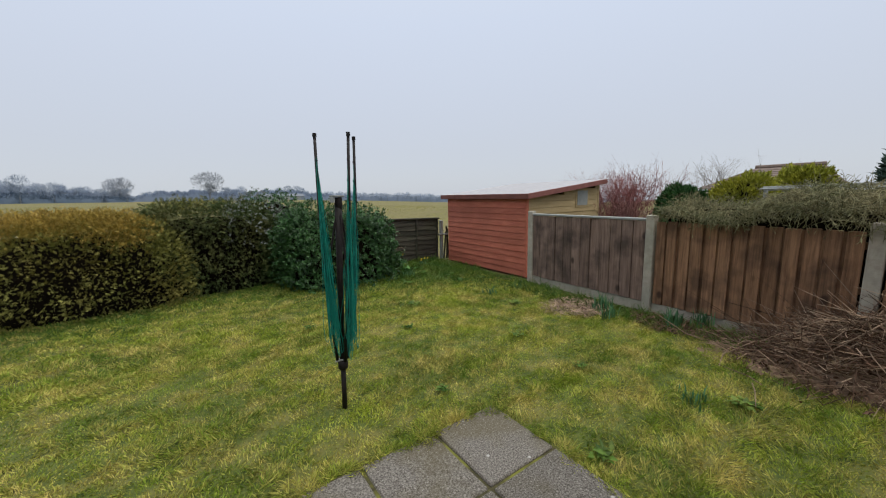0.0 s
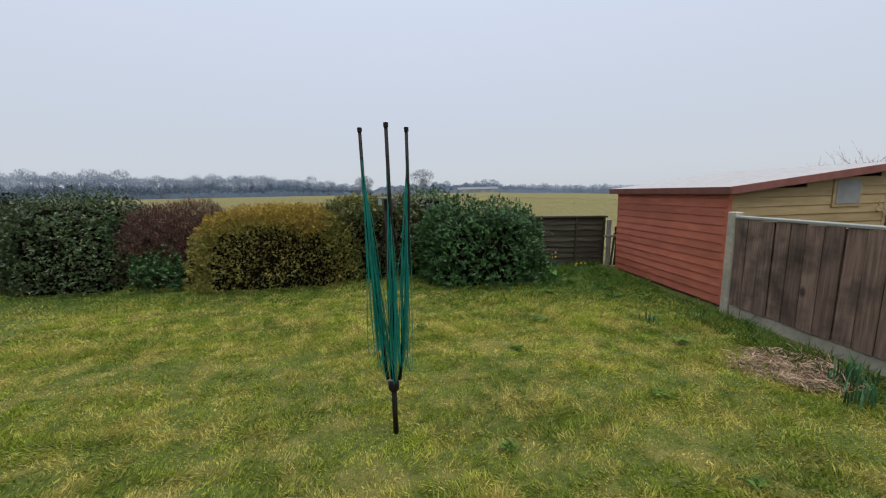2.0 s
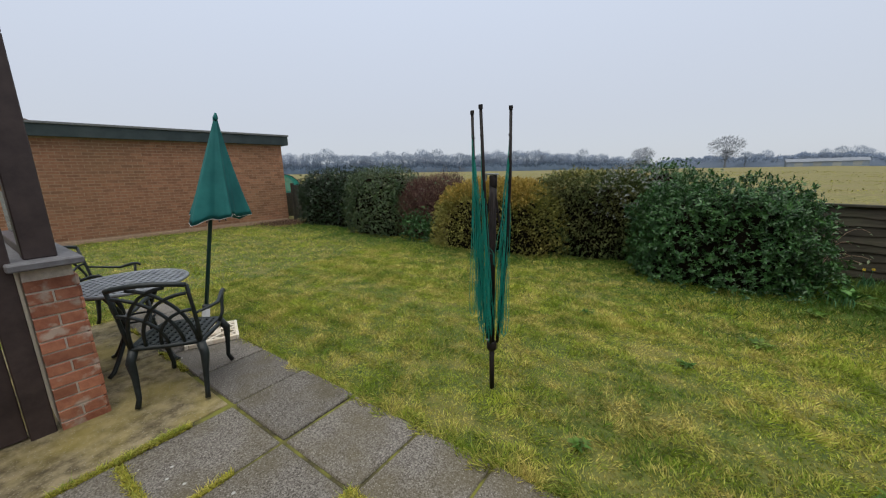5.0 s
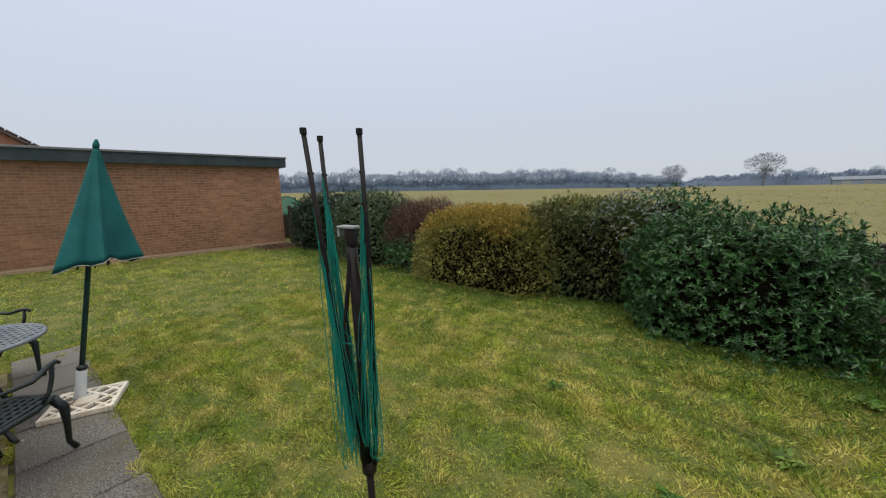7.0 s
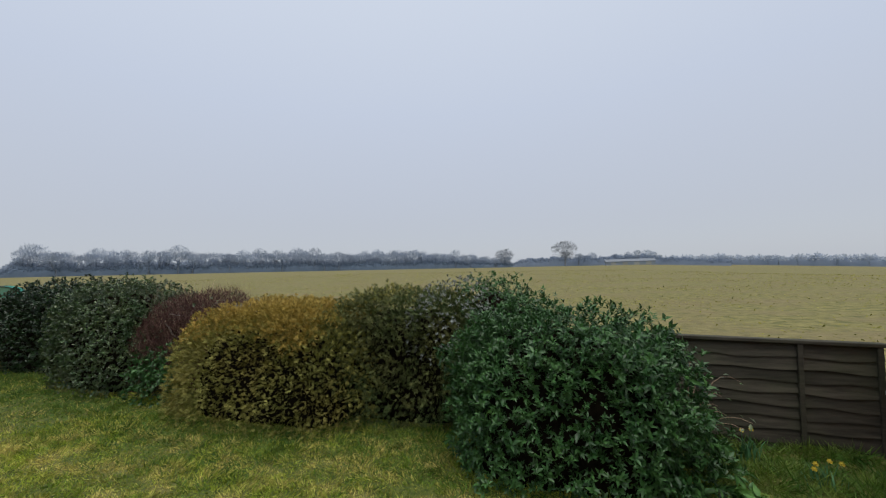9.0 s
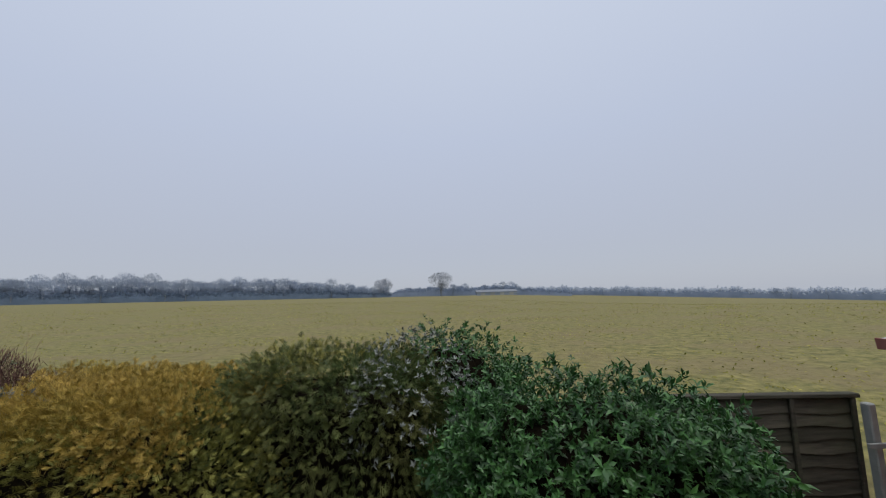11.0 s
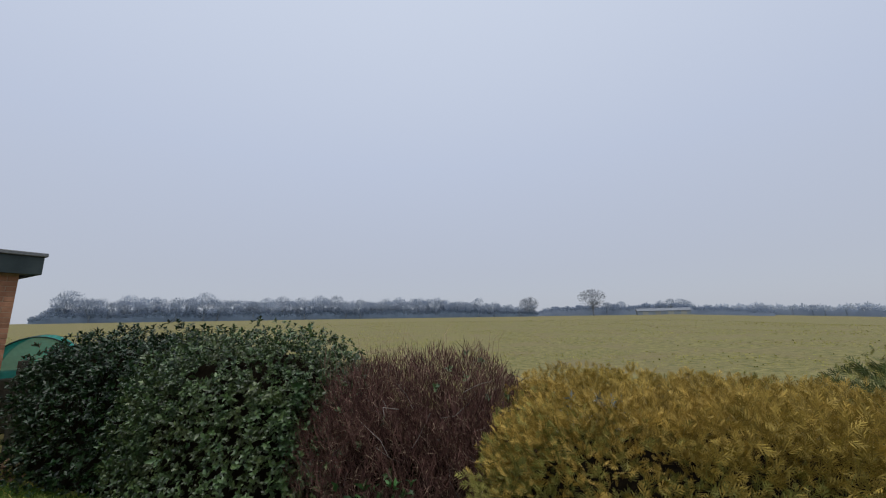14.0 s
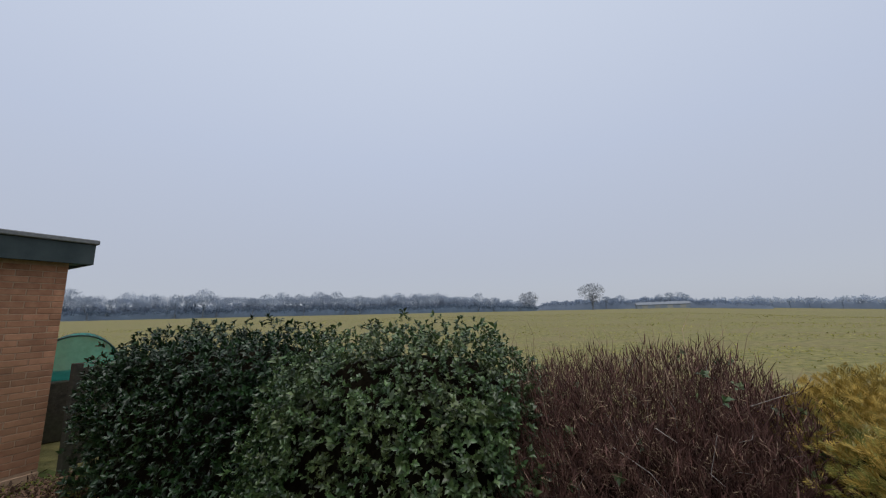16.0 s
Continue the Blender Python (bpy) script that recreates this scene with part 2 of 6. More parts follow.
M["joint_soil"] = surf("joint_soil", (0.028, 0.024, 0.013), (0.085, 0.075, 0.03), 40, 0.95, 0.5, (0.17, 0.17, 0.03), 4, 0.75, edge3=(0.46, 0.58))
M["moss"] = surf("moss", (0.2, 0.19, 0.025), (0.4, 0.36, 0.05), 30, 0.95, 0.6, island=0.35)
M["cast_black"] = surf("cast_black", (0.009, 0.013, 0.013), (0.022, 0.028, 0.028), 30, 0.45, 0.2, spec=0.35)
M["cast_top"] = surf("cast_top", (0.16, 0.175, 0.19), (0.26, 0.275, 0.29), 30, 0.4, 0.2, (0.1, 0.11, 0.12), 6, 0.5, spec=0.5)
M["parasol"] = surf("parasol", (0.008, 0.105, 0.1), (0.018, 0.15, 0.14), 5, 0.8, 0.1, (0.007, 0.07, 0.072), 3, 0.5, translucent=0.1)
M["pole_green"] = surf("pole_green", (0.012, 0.045, 0.035), (0.02, 0.06, 0.05), 10, 0.4, 0.1)
M["plastic_white"] = surf("plastic_white", (0.55, 0.55, 0.54), (0.7, 0.7, 0.69), 8, 0.6, 0.1)
M["tray_cream"] = surf("tray_cream", (0.62, 0.54, 0.42), (0.78, 0.71, 0.6), 20, 0.85, 0.2, (0.5, 0.36, 0.22), 7, 0.4)
M["airer_metal"] = surf("airer_metal", (0.008, 0.007, 0.007), (0.02, 0.016, 0.015), 20, 0.6, 0.3, (0.04, 0.026, 0.022), 8, 0.3, spec=0.2)
M["cord_teal"] = surf("cord_teal", (0.004, 0.16, 0.12), (0.012, 0.25, 0.19), 10, 0.5, 0, island=0.35)
M["roof_tile"] = surf("roof_tile", (0.12, 0.09, 0.075), (0.2, 0.15, 0.125), 6, 0.9, 0.3)
M["daffodil_leaf"] = surf("daffodil_leaf", (0.04, 0.12, 0.05), (0.08, 0.19, 0.08), 5, 0.5, 0, island=0.3, translucent=0.2)
M["daffodil_petal"] = surf("daffodil_petal", (0.62, 0.47, 0.05), (0.75, 0.6, 0.12), 5, 0.6, 0, translucent=0.2)
M["leaf_litter"] = surf("leaf_litter", (0.06, 0.035, 0.022), (0.17, 0.1, 0.065), 18, 0.95, 0, island=0.5)
M["earth"] = surf("earth", (0.09, 0.055, 0.035), (0.22, 0.15, 0.1), 25, 0.95, 0.6, (0.16, 0.13, 0.05), 4, 0.5)
M["net_green"] = surf("net_green", (0.02, 0.36, 0.29), (0.05, 0.48, 0.39), 10, 0.7, 0, translucent=0.4)
# Farthest woods: painted haze, a base colour close to the sky.
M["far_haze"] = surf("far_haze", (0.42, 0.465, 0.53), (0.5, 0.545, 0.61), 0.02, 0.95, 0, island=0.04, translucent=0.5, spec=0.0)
nb = M["net_green"].node_tree
net_mix, net_clear = nb.nodes.new("ShaderNodeMixShader"), nb.nodes.new("ShaderNodeBsdfTransparent")
net_mix.inputs["Fac"].default_value = 0.25
nb.links.new(nb.nodes["Material Output"].inputs["Surface"].links[0].from_socket, net_mix.inputs[1])
nb.links.new(net_clear.outputs["BSDF"], net_mix.inputs[2])
nb.links.new(net_mix.outputs["Shader"], nb.nodes["Material Output"].inputs["Surface"])
M["frame_brown"] = surf("frame_brown", (0.035, 0.025, 0.024), (0.07, 0.05, 0.046), 8, 0.5, 0.2)
M["sill_slate"] = surf("sill_slate", (0.11, 0.105, 0.11), (0.18, 0.175, 0.18), 18, 0.7, 0.3)
# Barn and farmhouse walls have the haze in their colour too.
M["hazed_barn_wall"] = surf("hazed_barn_wall", (0.19, 0.225, 0.27), (0.25, 0.285, 0.33), 0.3, 0.95, 0, spec=0.0)
M["gold_conifer"] = surf("gold_conifer", (0.15, 0.175, 0.02), (0.36, 0.345, 0.035), 3, 0.8, 0, island=0.4, translucent=0.15)
M["juniper"] = surf("juniper", (0.11, 0.125, 0.055), (0.26, 0.225, 0.12), 4, 0.85, 0, island=0.45, translucent=0.1)
M["conifer_dark"] = surf("conifer_dark", (0.03, 0.06, 0.045), (0.07, 0.1, 0.075), 3, 0.85, 0, island=0.4)
M["glass"] = bpy.data.materials.new("glass")
M["glass"].use_nodes = True
M["glass"].node_tree.nodes["Principled BSDF"].inputs["Transmission Weight"].default_value = 1.0
M["glass"].node_tree.nodes["Principled BSDF"].inputs["Roughness"].default_value = 0.05


# ---- mesh helpers ----
def part(name, bm, material, parent=None, label="", smooth=False):
    """Links a bmesh as one mesh object under a thing or a part."""
    me = bpy.data.meshes.new(name)
    bm.to_mesh(me)
    bm.free()
    me.materials.append(material)
    if smooth:
        me.shade_smooth()
    ob = new(name, me)
    ob.parent = parent
    if label:
        ob["label"] = label
    return ob


def thing(name, at=(0, 0, 0), turn=0.0, label="", category="", group="", kind=""):
    """An Empty at a thing's base."""
    ob = new(name)
    ob.empty_display_size = 0.1
    ob.matrix_basis = pose(*at, 0, 0, turn)
    return tagged(ob, label, category, group, kind)


def tri_mesh(name, verts, tris, material, parent=None):
    """A mesh object from arrays of places and triangles."""
    me = bpy.data.meshes.new(name)
    verts, tris = np.asarray(verts, np.float32).reshape(-1, 3), np.asarray(tris, np.int32).reshape(-1, 3)
    me.vertices.add(len(verts))
    me.vertices.foreach_set("co", verts.ravel())
    me.loops.add(tris.size)
    me.loops.foreach_set("vertex_index", tris.ravel())
    me.polygons.add(len(tris))
    me.polygons.foreach_set("loop_start", np.arange(len(tris), dtype=np.int32) * 3)
    me.update(calc_edges=True)
    me.materials.append(material)
    ob = new(name, me)
    ob.parent = parent
    return ob


def box(bm, x0, x1, y0, y1, z0, z1, bevel=0.0, m=None):
    """A box, its edges rounded by bevel, moved by m."""
    got = bmesh.ops.create_cube(bm, size=1.0)["verts"]
    for v in got:
        v.co = Vector(((x0 + x1) / 2 + v.co.x * (x1 - x0), (y0 + y1) / 2 + v.co.y * (y1 - y0), (z0 + z1) / 2 + v.co.z * (z1 - z0)))
    if bevel:
        edges = list({e for v in got for e in v.link_edges})
        done = bmesh.ops.bevel(bm, geom=edges, offset=bevel, segments=1, affect="EDGES")
        got = list({v for f in done["faces"] for v in f.verts} | {v for v in got if v.is_valid})
    if m is not None:
        bmesh.ops.transform(bm, matrix=m, verts=got)
    return got


def tube(bm, places, radii, sides=8, caps=True):
    """A round bar along places, with a radius for each or one for all."""
    places = [Vector(p) for p in places]
    if not hasattr(radii, "__len__"):
        radii = [radii] * len(places)
    rings, side = [], None
    for k, p in enumerate(places):
        ahead = (places[min(k + 1, len(places) - 1)] - places[max(k - 1, 0)]).normalized()
        if side is None:
            side = ahead.cross(Vector((0, 0, 1)) if abs(ahead.z) < 0.9 else Vector((1, 0, 0))).normalized()
        side = (side - ahead * side.dot(ahead)).normalized()
        other = ahead.cross(side)
        rings.append([bm.verts.new(p + radii[k] * (math.cos(a) * side + math.sin(a) * other)) for a in np.linspace(0, 2 * math.pi, sides, endpoint=False)])
    for a, b in zip(rings, rings[1:]):
        for k in range(sides):
            bm.faces.new((a[k], a[(k + 1) % sides], b[(k + 1) % sides], b[k]))
    if caps:
        bm.faces.new(rings[0][::-1])
        bm.faces.new(rings[-1])


def one(make, *args, **kw):
    bm = bmesh.new()
    make(bm, *args, **kw)
    return bm


RNG = np.random.default_rng(7)


def unit(v):
    return v / np.maximum(np.linalg.norm(v, axis=-1, keepdims=True), 1e-9)


WAVES = unit(RNG.normal(size=(8, 3))) * RNG.uniform(0.6, 1.7, (8, 1)), RNG.uniform(0, 6.28, 8)


def wob(p, freq):
    """A smooth change between about -1 and 1 over places."""
    return np.sin(p @ WAVES[0].T * freq + WAVES[1]).sum(1) / 3.2


def leaf_arrays(p, along, face, length, width, fold=0.25):
    """Folded pointed leaves of four triangles at places p, pointing along, with the upper side to face."""
    n = len(p)
    along = unit(along)
    across = unit(np.cross(along, face))
    up = np.cross(across, along)
    length, width = length[:, None], width[:, None]
    base, tip = p, p + along * length - up * length * 0.12
    mid = p + along * length * 0.48
    left, right = mid + across * width / 2 + up * width * fold, mid - across * width / 2 + up * width * fold
    v = np.stack([base, right, mid, left, tip], 1).reshape(-1, 3)
    t = np.array([[0, 1, 2], [0, 2, 3], [2, 1, 4], [3, 2, 4]])
    return v, (np.arange(n)[:, None, None] * 5 + t).reshape(-1, 3)


def blade_arrays(p, height, lean, width):
    """Bent grass blades of three triangles."""
    n = len(p)
    side = unit(np.stack([-lean[:, 1], lean[:, 0], np.zeros(n)], 1) + 1e-6) * width[:, None] / 2
    up = np.zeros((n, 3))
    up[:, 2] = 1
    h = height[:, None]
    mid, tip = p + up * h * 0.55 + lean * h * 0.3, p + up * h * 0.8 + lean * h
    v = np.stack([p - side, p + side, mid + side * 0.8, mid - side * 0.8, tip], 1).reshape(-1, 3)
    t = np.array([[0, 1, 2], [0, 2, 3], [3, 2, 4]])
    return v, (np.arange(n)[:, None, None] * 5 + t).reshape(-1, 3)


def stick_arrays(a, b, ra, rb):
    """Straight three-sided twigs from a to b."""
    n = len(a)
    ahead = unit(b - a)
    s = unit(np.cross(ahead, np.where(np.abs(ahead[:, 2:]) < 0.9, np.array([[0, 0, 1.0]]), np.array([[1.0, 0, 0]]))))
    o = np.cross(ahead, s)
    ring = [math.cos(k * 2.0944) * s + math.sin(k * 2.0944) * o for k in range(3)]
    v = np.stack([a + r * ra[:, None] for r in ring] + [b + r * rb[:, None] for r in ring], 1).reshape(-1, 3)
    t = np.array([[0, 1, 4], [0, 4, 3], [1, 2, 5], [1, 5, 4], [2, 0, 3], [2, 3, 5]])
    return v, (np.arange(n)[:, None, None] * 6 + t).reshape(-1, 3)


def shell(n, x0, x1, y0, y1, top, power=4.0, rough=0.06, inset=(-0.03, 0.23), low=0.0):
    """Places and outward normals on a clipped, rounded hedge that stands on the ground; inset: how far in they may lie."""
    a, b, c = (x1 - x0) / 2, (y1 - y0) / 2, top - low
    areas = np.array([2 * a * c, 2 * a * c, 2 * b * c, 2 * b * c, 4 * a * b])
    face = RNG.choice(5, n, p=areas / areas.sum())
    u, v = RNG.uniform(-1, 1, n), RNG.uniform(-1, 1, n)
    q = np.zeros((n, 3))
    for k, (axis, sign) in enumerate(((1, -1), (1, 1), (0, -1), (0, 1), (2, 1))):
        s = face == k
        if axis == 2:
            q[s] = np.stack([u[s], v[s], np.ones(s.sum())], 1)
        else:
            q[s, axis], q[s, 1 - axis], q[s, 2] = sign, u[s], (v[s] + 1) / 2
    r = (np.abs(q) ** power).sum(1) ** (-1 / power)
    q *= r[:, None]
    nor = unit(np.sign(q) * np.abs(q) ** (power - 1) / np.array([a, b, c]))
    p = q * np.array([a, b, c]) + np.array([(x0 + x1) / 2, (y0 + y1) / 2, low])
    p += nor * (rough * (wob(p, 2.4) + 0.55 * wob(p + 9, 6.0) + 0.5 * wob(p + 3, 14.0) + 0.55 * wob(p + 7, 30.0)))[:, None]
    p -= nor * RNG.uniform(*inset, n)[:, None]
    seen = (nor[:, 1] < 0.6) & (wob(p + 11, 27.0) > -0.72)
    return p[seen], nor[seen]


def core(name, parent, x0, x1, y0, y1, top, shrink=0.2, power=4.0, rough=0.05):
    """Near-black hedge filler: twigs, with the shade behind the leaves put into its colour."""
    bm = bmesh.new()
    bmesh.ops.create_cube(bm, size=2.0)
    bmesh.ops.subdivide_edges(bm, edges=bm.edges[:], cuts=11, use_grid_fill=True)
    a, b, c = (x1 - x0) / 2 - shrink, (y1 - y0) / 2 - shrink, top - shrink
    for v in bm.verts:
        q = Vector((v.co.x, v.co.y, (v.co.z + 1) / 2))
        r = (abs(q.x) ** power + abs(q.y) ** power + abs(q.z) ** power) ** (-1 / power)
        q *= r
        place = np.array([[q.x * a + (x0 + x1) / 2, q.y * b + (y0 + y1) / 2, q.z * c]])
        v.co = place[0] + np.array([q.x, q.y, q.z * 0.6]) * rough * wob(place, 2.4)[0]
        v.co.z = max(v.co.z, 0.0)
    return part(name, bm, M["foliage_shade"], parent, smooth=True)


def leafy(parent, material, n, length, width, name="foliage", spread=0.5, rise=0.3, cluster=1, **kw):
    """A coat of shoots on a rounded hedge, each ending in a whorl of cluster leaves."""
    p, nor = shell(n // cluster, **kw)
    keep = p[:, 2] > 0.02
    p, nor = p[keep], nor[keep]
    k = len(p)
    axis = unit(nor + RNG.normal(size=(k, 3)) * spread + np.array([0, 0, rise]))
    one_side = unit(np.cross(axis, RNG.normal(size=(k, 3))))
    other = np.cross(axis, one_side)
    grown, start = RNG.uniform(0.75, 1.2, k), RNG.uniform(0, 6.28, k)
    p, axis, one_side, other, grown = (np.repeat(q, cluster, 0) for q in (p, axis, one_side, other, grown))
    m = len(p)
    turn = np.repeat(start, cluster) + np.tile(np.arange(cluster) * 2.4, k) + RNG.normal(0, 0.3, m)
    tilt = RNG.uniform(0.35, 1.3, m)
    out = one_side * np.cos(turn)[:, None] + other * np.sin(turn)[:, None]
    along = axis * np.cos(tilt)[:, None] + out * np.sin(tilt)[:, None]
    facing = axis * np.sin(tilt)[:, None] - out * np.cos(tilt)[:, None] + RNG.normal(size=(m, 3)) * 0.2
    p = p - axis * (np.tile(np.arange(cluster), k) * length * 0.12)[:, None]
    size = grown * RNG.uniform(0.7, 1.15, m)
    v, t = leaf_arrays(p, along, facing, length * size, width * size)
    v[:, 2] = np.maximum(v[:, 2], 0.005)
    ob = tri_mesh(name, v, t, material, parent)
    ob["kind"] = "stuff"
    return ob


def slip_arrays(p, along, face, length, width):
    """Narrow flat slips of two triangles."""
    across = unit(np.cross(along, face)) * width[:, None] / 2
    mid = p + along * (length * 0.55)[:, None]
    v = np.stack([p, mid - across, p + along * length[:, None], mid + across], 1).reshape(-1, 3)
    return v, (np.arange(len(p))[:, None, None] * 4 + np.array([[0, 1, 2], [0, 2, 3]])).reshape(-1, 3)


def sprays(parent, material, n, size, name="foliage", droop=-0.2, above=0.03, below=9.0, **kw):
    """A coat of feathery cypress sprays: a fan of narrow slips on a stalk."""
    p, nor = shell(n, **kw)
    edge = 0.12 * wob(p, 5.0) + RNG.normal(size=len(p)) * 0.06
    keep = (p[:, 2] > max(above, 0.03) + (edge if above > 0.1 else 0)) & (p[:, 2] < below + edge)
    p, nor = p[keep], nor[keep]
    k = len(p)
    along = unit(nor * 0.9 + RNG.normal(size=(k, 3)) * 0.42 + np.array([0, 0, droop]))
    facing = unit(np.cross(along, RNG.normal(size=(k, 3))) + np.array([0, 0, 0.4]))
    across = np.cross(along, facing)
    s = size * RNG.uniform(0.6, 1.25, k)
    vs, ts, base = [], [], 0
    for side, at, reach in ((0, 0.0, 1.0), (0.7, 0.1, 0.6), (-0.7, 0.18, 0.58), (0.65, 0.35, 0.48), (-0.65, 0.42, 0.46), (0.6, 0.6, 0.34), (-0.6, 0.66, 0.32)):
        way = unit(along + across * side)
        v, t = slip_arrays(p + along * (s * at)[:, None], way, facing, s * reach, s * 0.08)
        vs.append(v), ts.append(t + base)
        base += len(v)
    v = np.concatenate(vs)
    v[:, 2] = np.maximum(v[:, 2], 0.005)
    ob = tri_mesh(name, v, np.concatenate(ts), material, parent)
    ob["kind"] = "stuff"
    return ob


def twiggy(parent, material, n, length, radius, name="twigs", up=0.8, spread=0.5, **kw):
    """A coat of bare twigs."""
    p, nor = shell(n, **kw)
    k = len(p)
    way = unit(nor * 0.35 + RNG.normal(size=(k, 3)) * spread + np.array([0, 0, up]))
    s = length * RNG.uniform(0.4, 1.2, k)
    mid = p + way * (s * 0.5)[:, None]
    bend = unit(way + RNG.normal(size=(k, 3)) * 0.35)
    tip = mid + bend * (s * 0.5)[:, None]
    r = radius * RNG.uniform(0.6, 1.3, k)
    v1, t1 = stick_arrays(p - way * (s * 0.3)[:, None], mid, r, r * 0.7)
    v2, t2 = stick_arrays(mid, tip, r * 0.7, r * 0.3)
    v = np.concatenate([v1, v2])
    v[:, 2] = np.maximum(v[:, 2], 0.003)
    ob = tri_mesh(name, v, np.concatenate([t1, t2 + len(v1)]), material, parent)
    ob["kind"] = "stuff"
    return ob


def fine_twigs(parent, material, n, length, width, name, up=1.0, spread=0.5, **kw):
    """A dense coat of hair-thin upright twigs."""
    p, nor = shell(n, **kw)
    k = len(p)
    way = unit(nor * 0.3 + RNG.normal(size=(k, 3)) * spread + np.array([0, 0, up]))
    v, t = slip_arrays(p - way * length * 0.3, way, unit(RNG.normal(size=(k, 3)) + np.array([0, -1.2, 0.3])), length * RNG.uniform(0.5, 1.3, k), width * RNG.uniform(0.6, 1.4, k))
    v[:, 2] = np.maximum(v[:, 2], 0.003)
    ob = tri_mesh(name, v, t, material, parent)
    ob["kind"] = "stuff"
    return ob


# ---- ground ----
def field_fall(p):
    """The field falls away towards +x and rises a little towards -x."""
    return (0.011 * np.clip(40 - p[:, 0], 0, 400) - 0.045 * np.maximum(0, p[:, 0] - 0.2 * p[:, 1])) * np.clip((p[:, 1] - 25) / 60, 0, 1)


def lawn_rise(p):
    """Low unevenness of the lawn, none at its edges."""
    fade = np.clip((p[:, 1] - 2.6) / 1.0, 0, 1) * np.clip((7.6 - p[:, 1]) / 0.6, 0, 1) * np.clip((4.9 - p[:, 0]) / 0.5, 0, 1) * np.clip((p[:, 0] + 9) / 1.0, 0, 1)
    return 0.012 * wob(p, 1.6) * fade


def ground_sheet():
    near_x = np.concatenate([np.arange(-14, -2, 0.5), np.arange(-2, 5.2, 0.2), [5.2], np.arange(5.6, 14, 0.5)])
    far = np.geomspace(16, 3000, 26)
    xs = np.concatenate([-far[::-1], near_x, far])
    ys = np.concatenate([-far[::-1], np.arange(-14, 2, 0.5), np.arange(2, 8.0, 0.2), [8.0], np.arange(8.5, 15, 0.5), far])
    gx, gy = np.meshgrid(xs, ys)
    p = np.stack([gx.ravel(), gy.ravel(), np.zeros(gx.size)], 1)
    p[:, 2] = lawn_rise(p)
    beyond = np.maximum(gy.ravel() - 9, 0)
    p[:, 2] += np.where(beyond > 0, 0.05 * wob(p, 0.5) * np.minimum(beyond / 6, 1), 0)
    p[:, 2] += field_fall(p)
    w = len(xs)
    i, j = np.meshgrid(np.arange(w - 1), np.arange(len(ys) - 1))
    k = (j * w + i).ravel()
    t = np.concatenate([np.stack([k, k + 1, k + w + 1], 1), np.stack([k, k + w + 1, k + w], 1)])
    ob = tri_mesh("ground", p, t, M["field"])
    ob.data.materials.append(M["lawn_soil"])
    mid = p[t].mean(1)
    garden = (mid[:, 0] > -14) & (mid[:, 0] < 5.2) & (mid[:, 1] < 8) & (mid[:, 1] > -14)
    ob.data.polygons.foreach_set("material_index", garden.astype(np.int32))
    return tagged(ob, "mown lawn running out into a flat crop field", "ground", kind="structure")


ground_sheet()


def grass_patch(name, n, x0, x1, y0, y1, height, material, keep=None, width=0.004, label="", base=0.0):
    p = np.stack([RNG.uniform(x0, x1, n), RNG.uniform(y0, y1, n), np.zeros(n)], 1)
    if keep is not None:
        p = p[keep(p)]
    p[:, 2] = lawn_rise(p) + base - 0.004
    k = len(p)
    tuft = 0.8 + 0.3 * wob(p, 3.1) + 0.3 * wob(p + 5, 9) + 0.35 * wob(p + 2, 34)
    lean = RNG.normal(size=(k, 3)) * 0.5 + np.stack([wob(p + 1, 21), wob(p + 8, 21), np.zeros(k)], 1) * 0.6
    lean[:, 2] = 0.55
    way = unit(lean)
    tall = height * np.clip(tuft, 0.4, 2) * RNG.uniform(0.6, 1.5, k)
    v, t = slip_arrays(p, way, unit(RNG.normal(size=(k, 3)) + np.array([0, 0, 0.5])), tall, width * RNG.uniform(0.6, 1.4, k))
    ob = tri_mesh(name, v, t, material)
    return tagged(ob, label or "short winter lawn grass, green with straw patches", "grass", kind="stuff")


def past_edge(p):
    """How far a place lies outside the ragged, overgrown edge of the paving."""
    wave = 0.025 * np.sin(p[:, 0] * 7) + 0.018 * np.sin(p[:, 0] * 19 + 1) + 0.012 * np.sin(p[:, 0] * 43)
    side = 0.025 * np.sin(p[:, 1] * 8) + 0.015 * np.sin(p[:, 1] * 23)
    corner = (p[:, 0] + p[:, 1] - 4.2) * 0.71
    return np.maximum(np.maximum(np.maximum(p[:, 1] - 2.21 - wave, p[:, 0] - 2.12 - side), -2.75 - p[:, 0] + side), corner)


def off_patio(p):
    wild = (p[:, 0] > 3.55 + 0.12 * np.sin(p[:, 1] * 5)) & (p[:, 1] > 5.75 + 0.25 * np.sin(p[:, 0] * 4))
    return (past_edge(p) > 0) & ~wild


grass_patch("grass", 130000, -3.2, 4.9, 4.4, 7.2, 0.048, M["grass"], off_patio, width=0.0075)
grass_patch("grass", 200000, -3.2, 4.9, 2.05, 4.6, 0.044, M["grass"], off_patio, width=0.0058)
grass_patch("grass", 75000, 2.05, 4.9, -0.6, 2.25, 0.044, M["grass"], off_patio, width=0.005)
grass_patch("grass", 50000, -10.4, -3.2, 1.2, 7.8, 0.055, M["grass"], width=0.0105)
grass_patch("grass", 14000, -3.3, -2.6, 0.6, 2.3, 0.045, M["grass"], off_patio)


def patio_fringe(p):
    d = past_edge(p)
    return (d > -0.035 * RNG.uniform(0, 1, len(p)) ** 2) & (d < 0.05 + 0.07 * RNG.uniform(0, 1, len(p)))


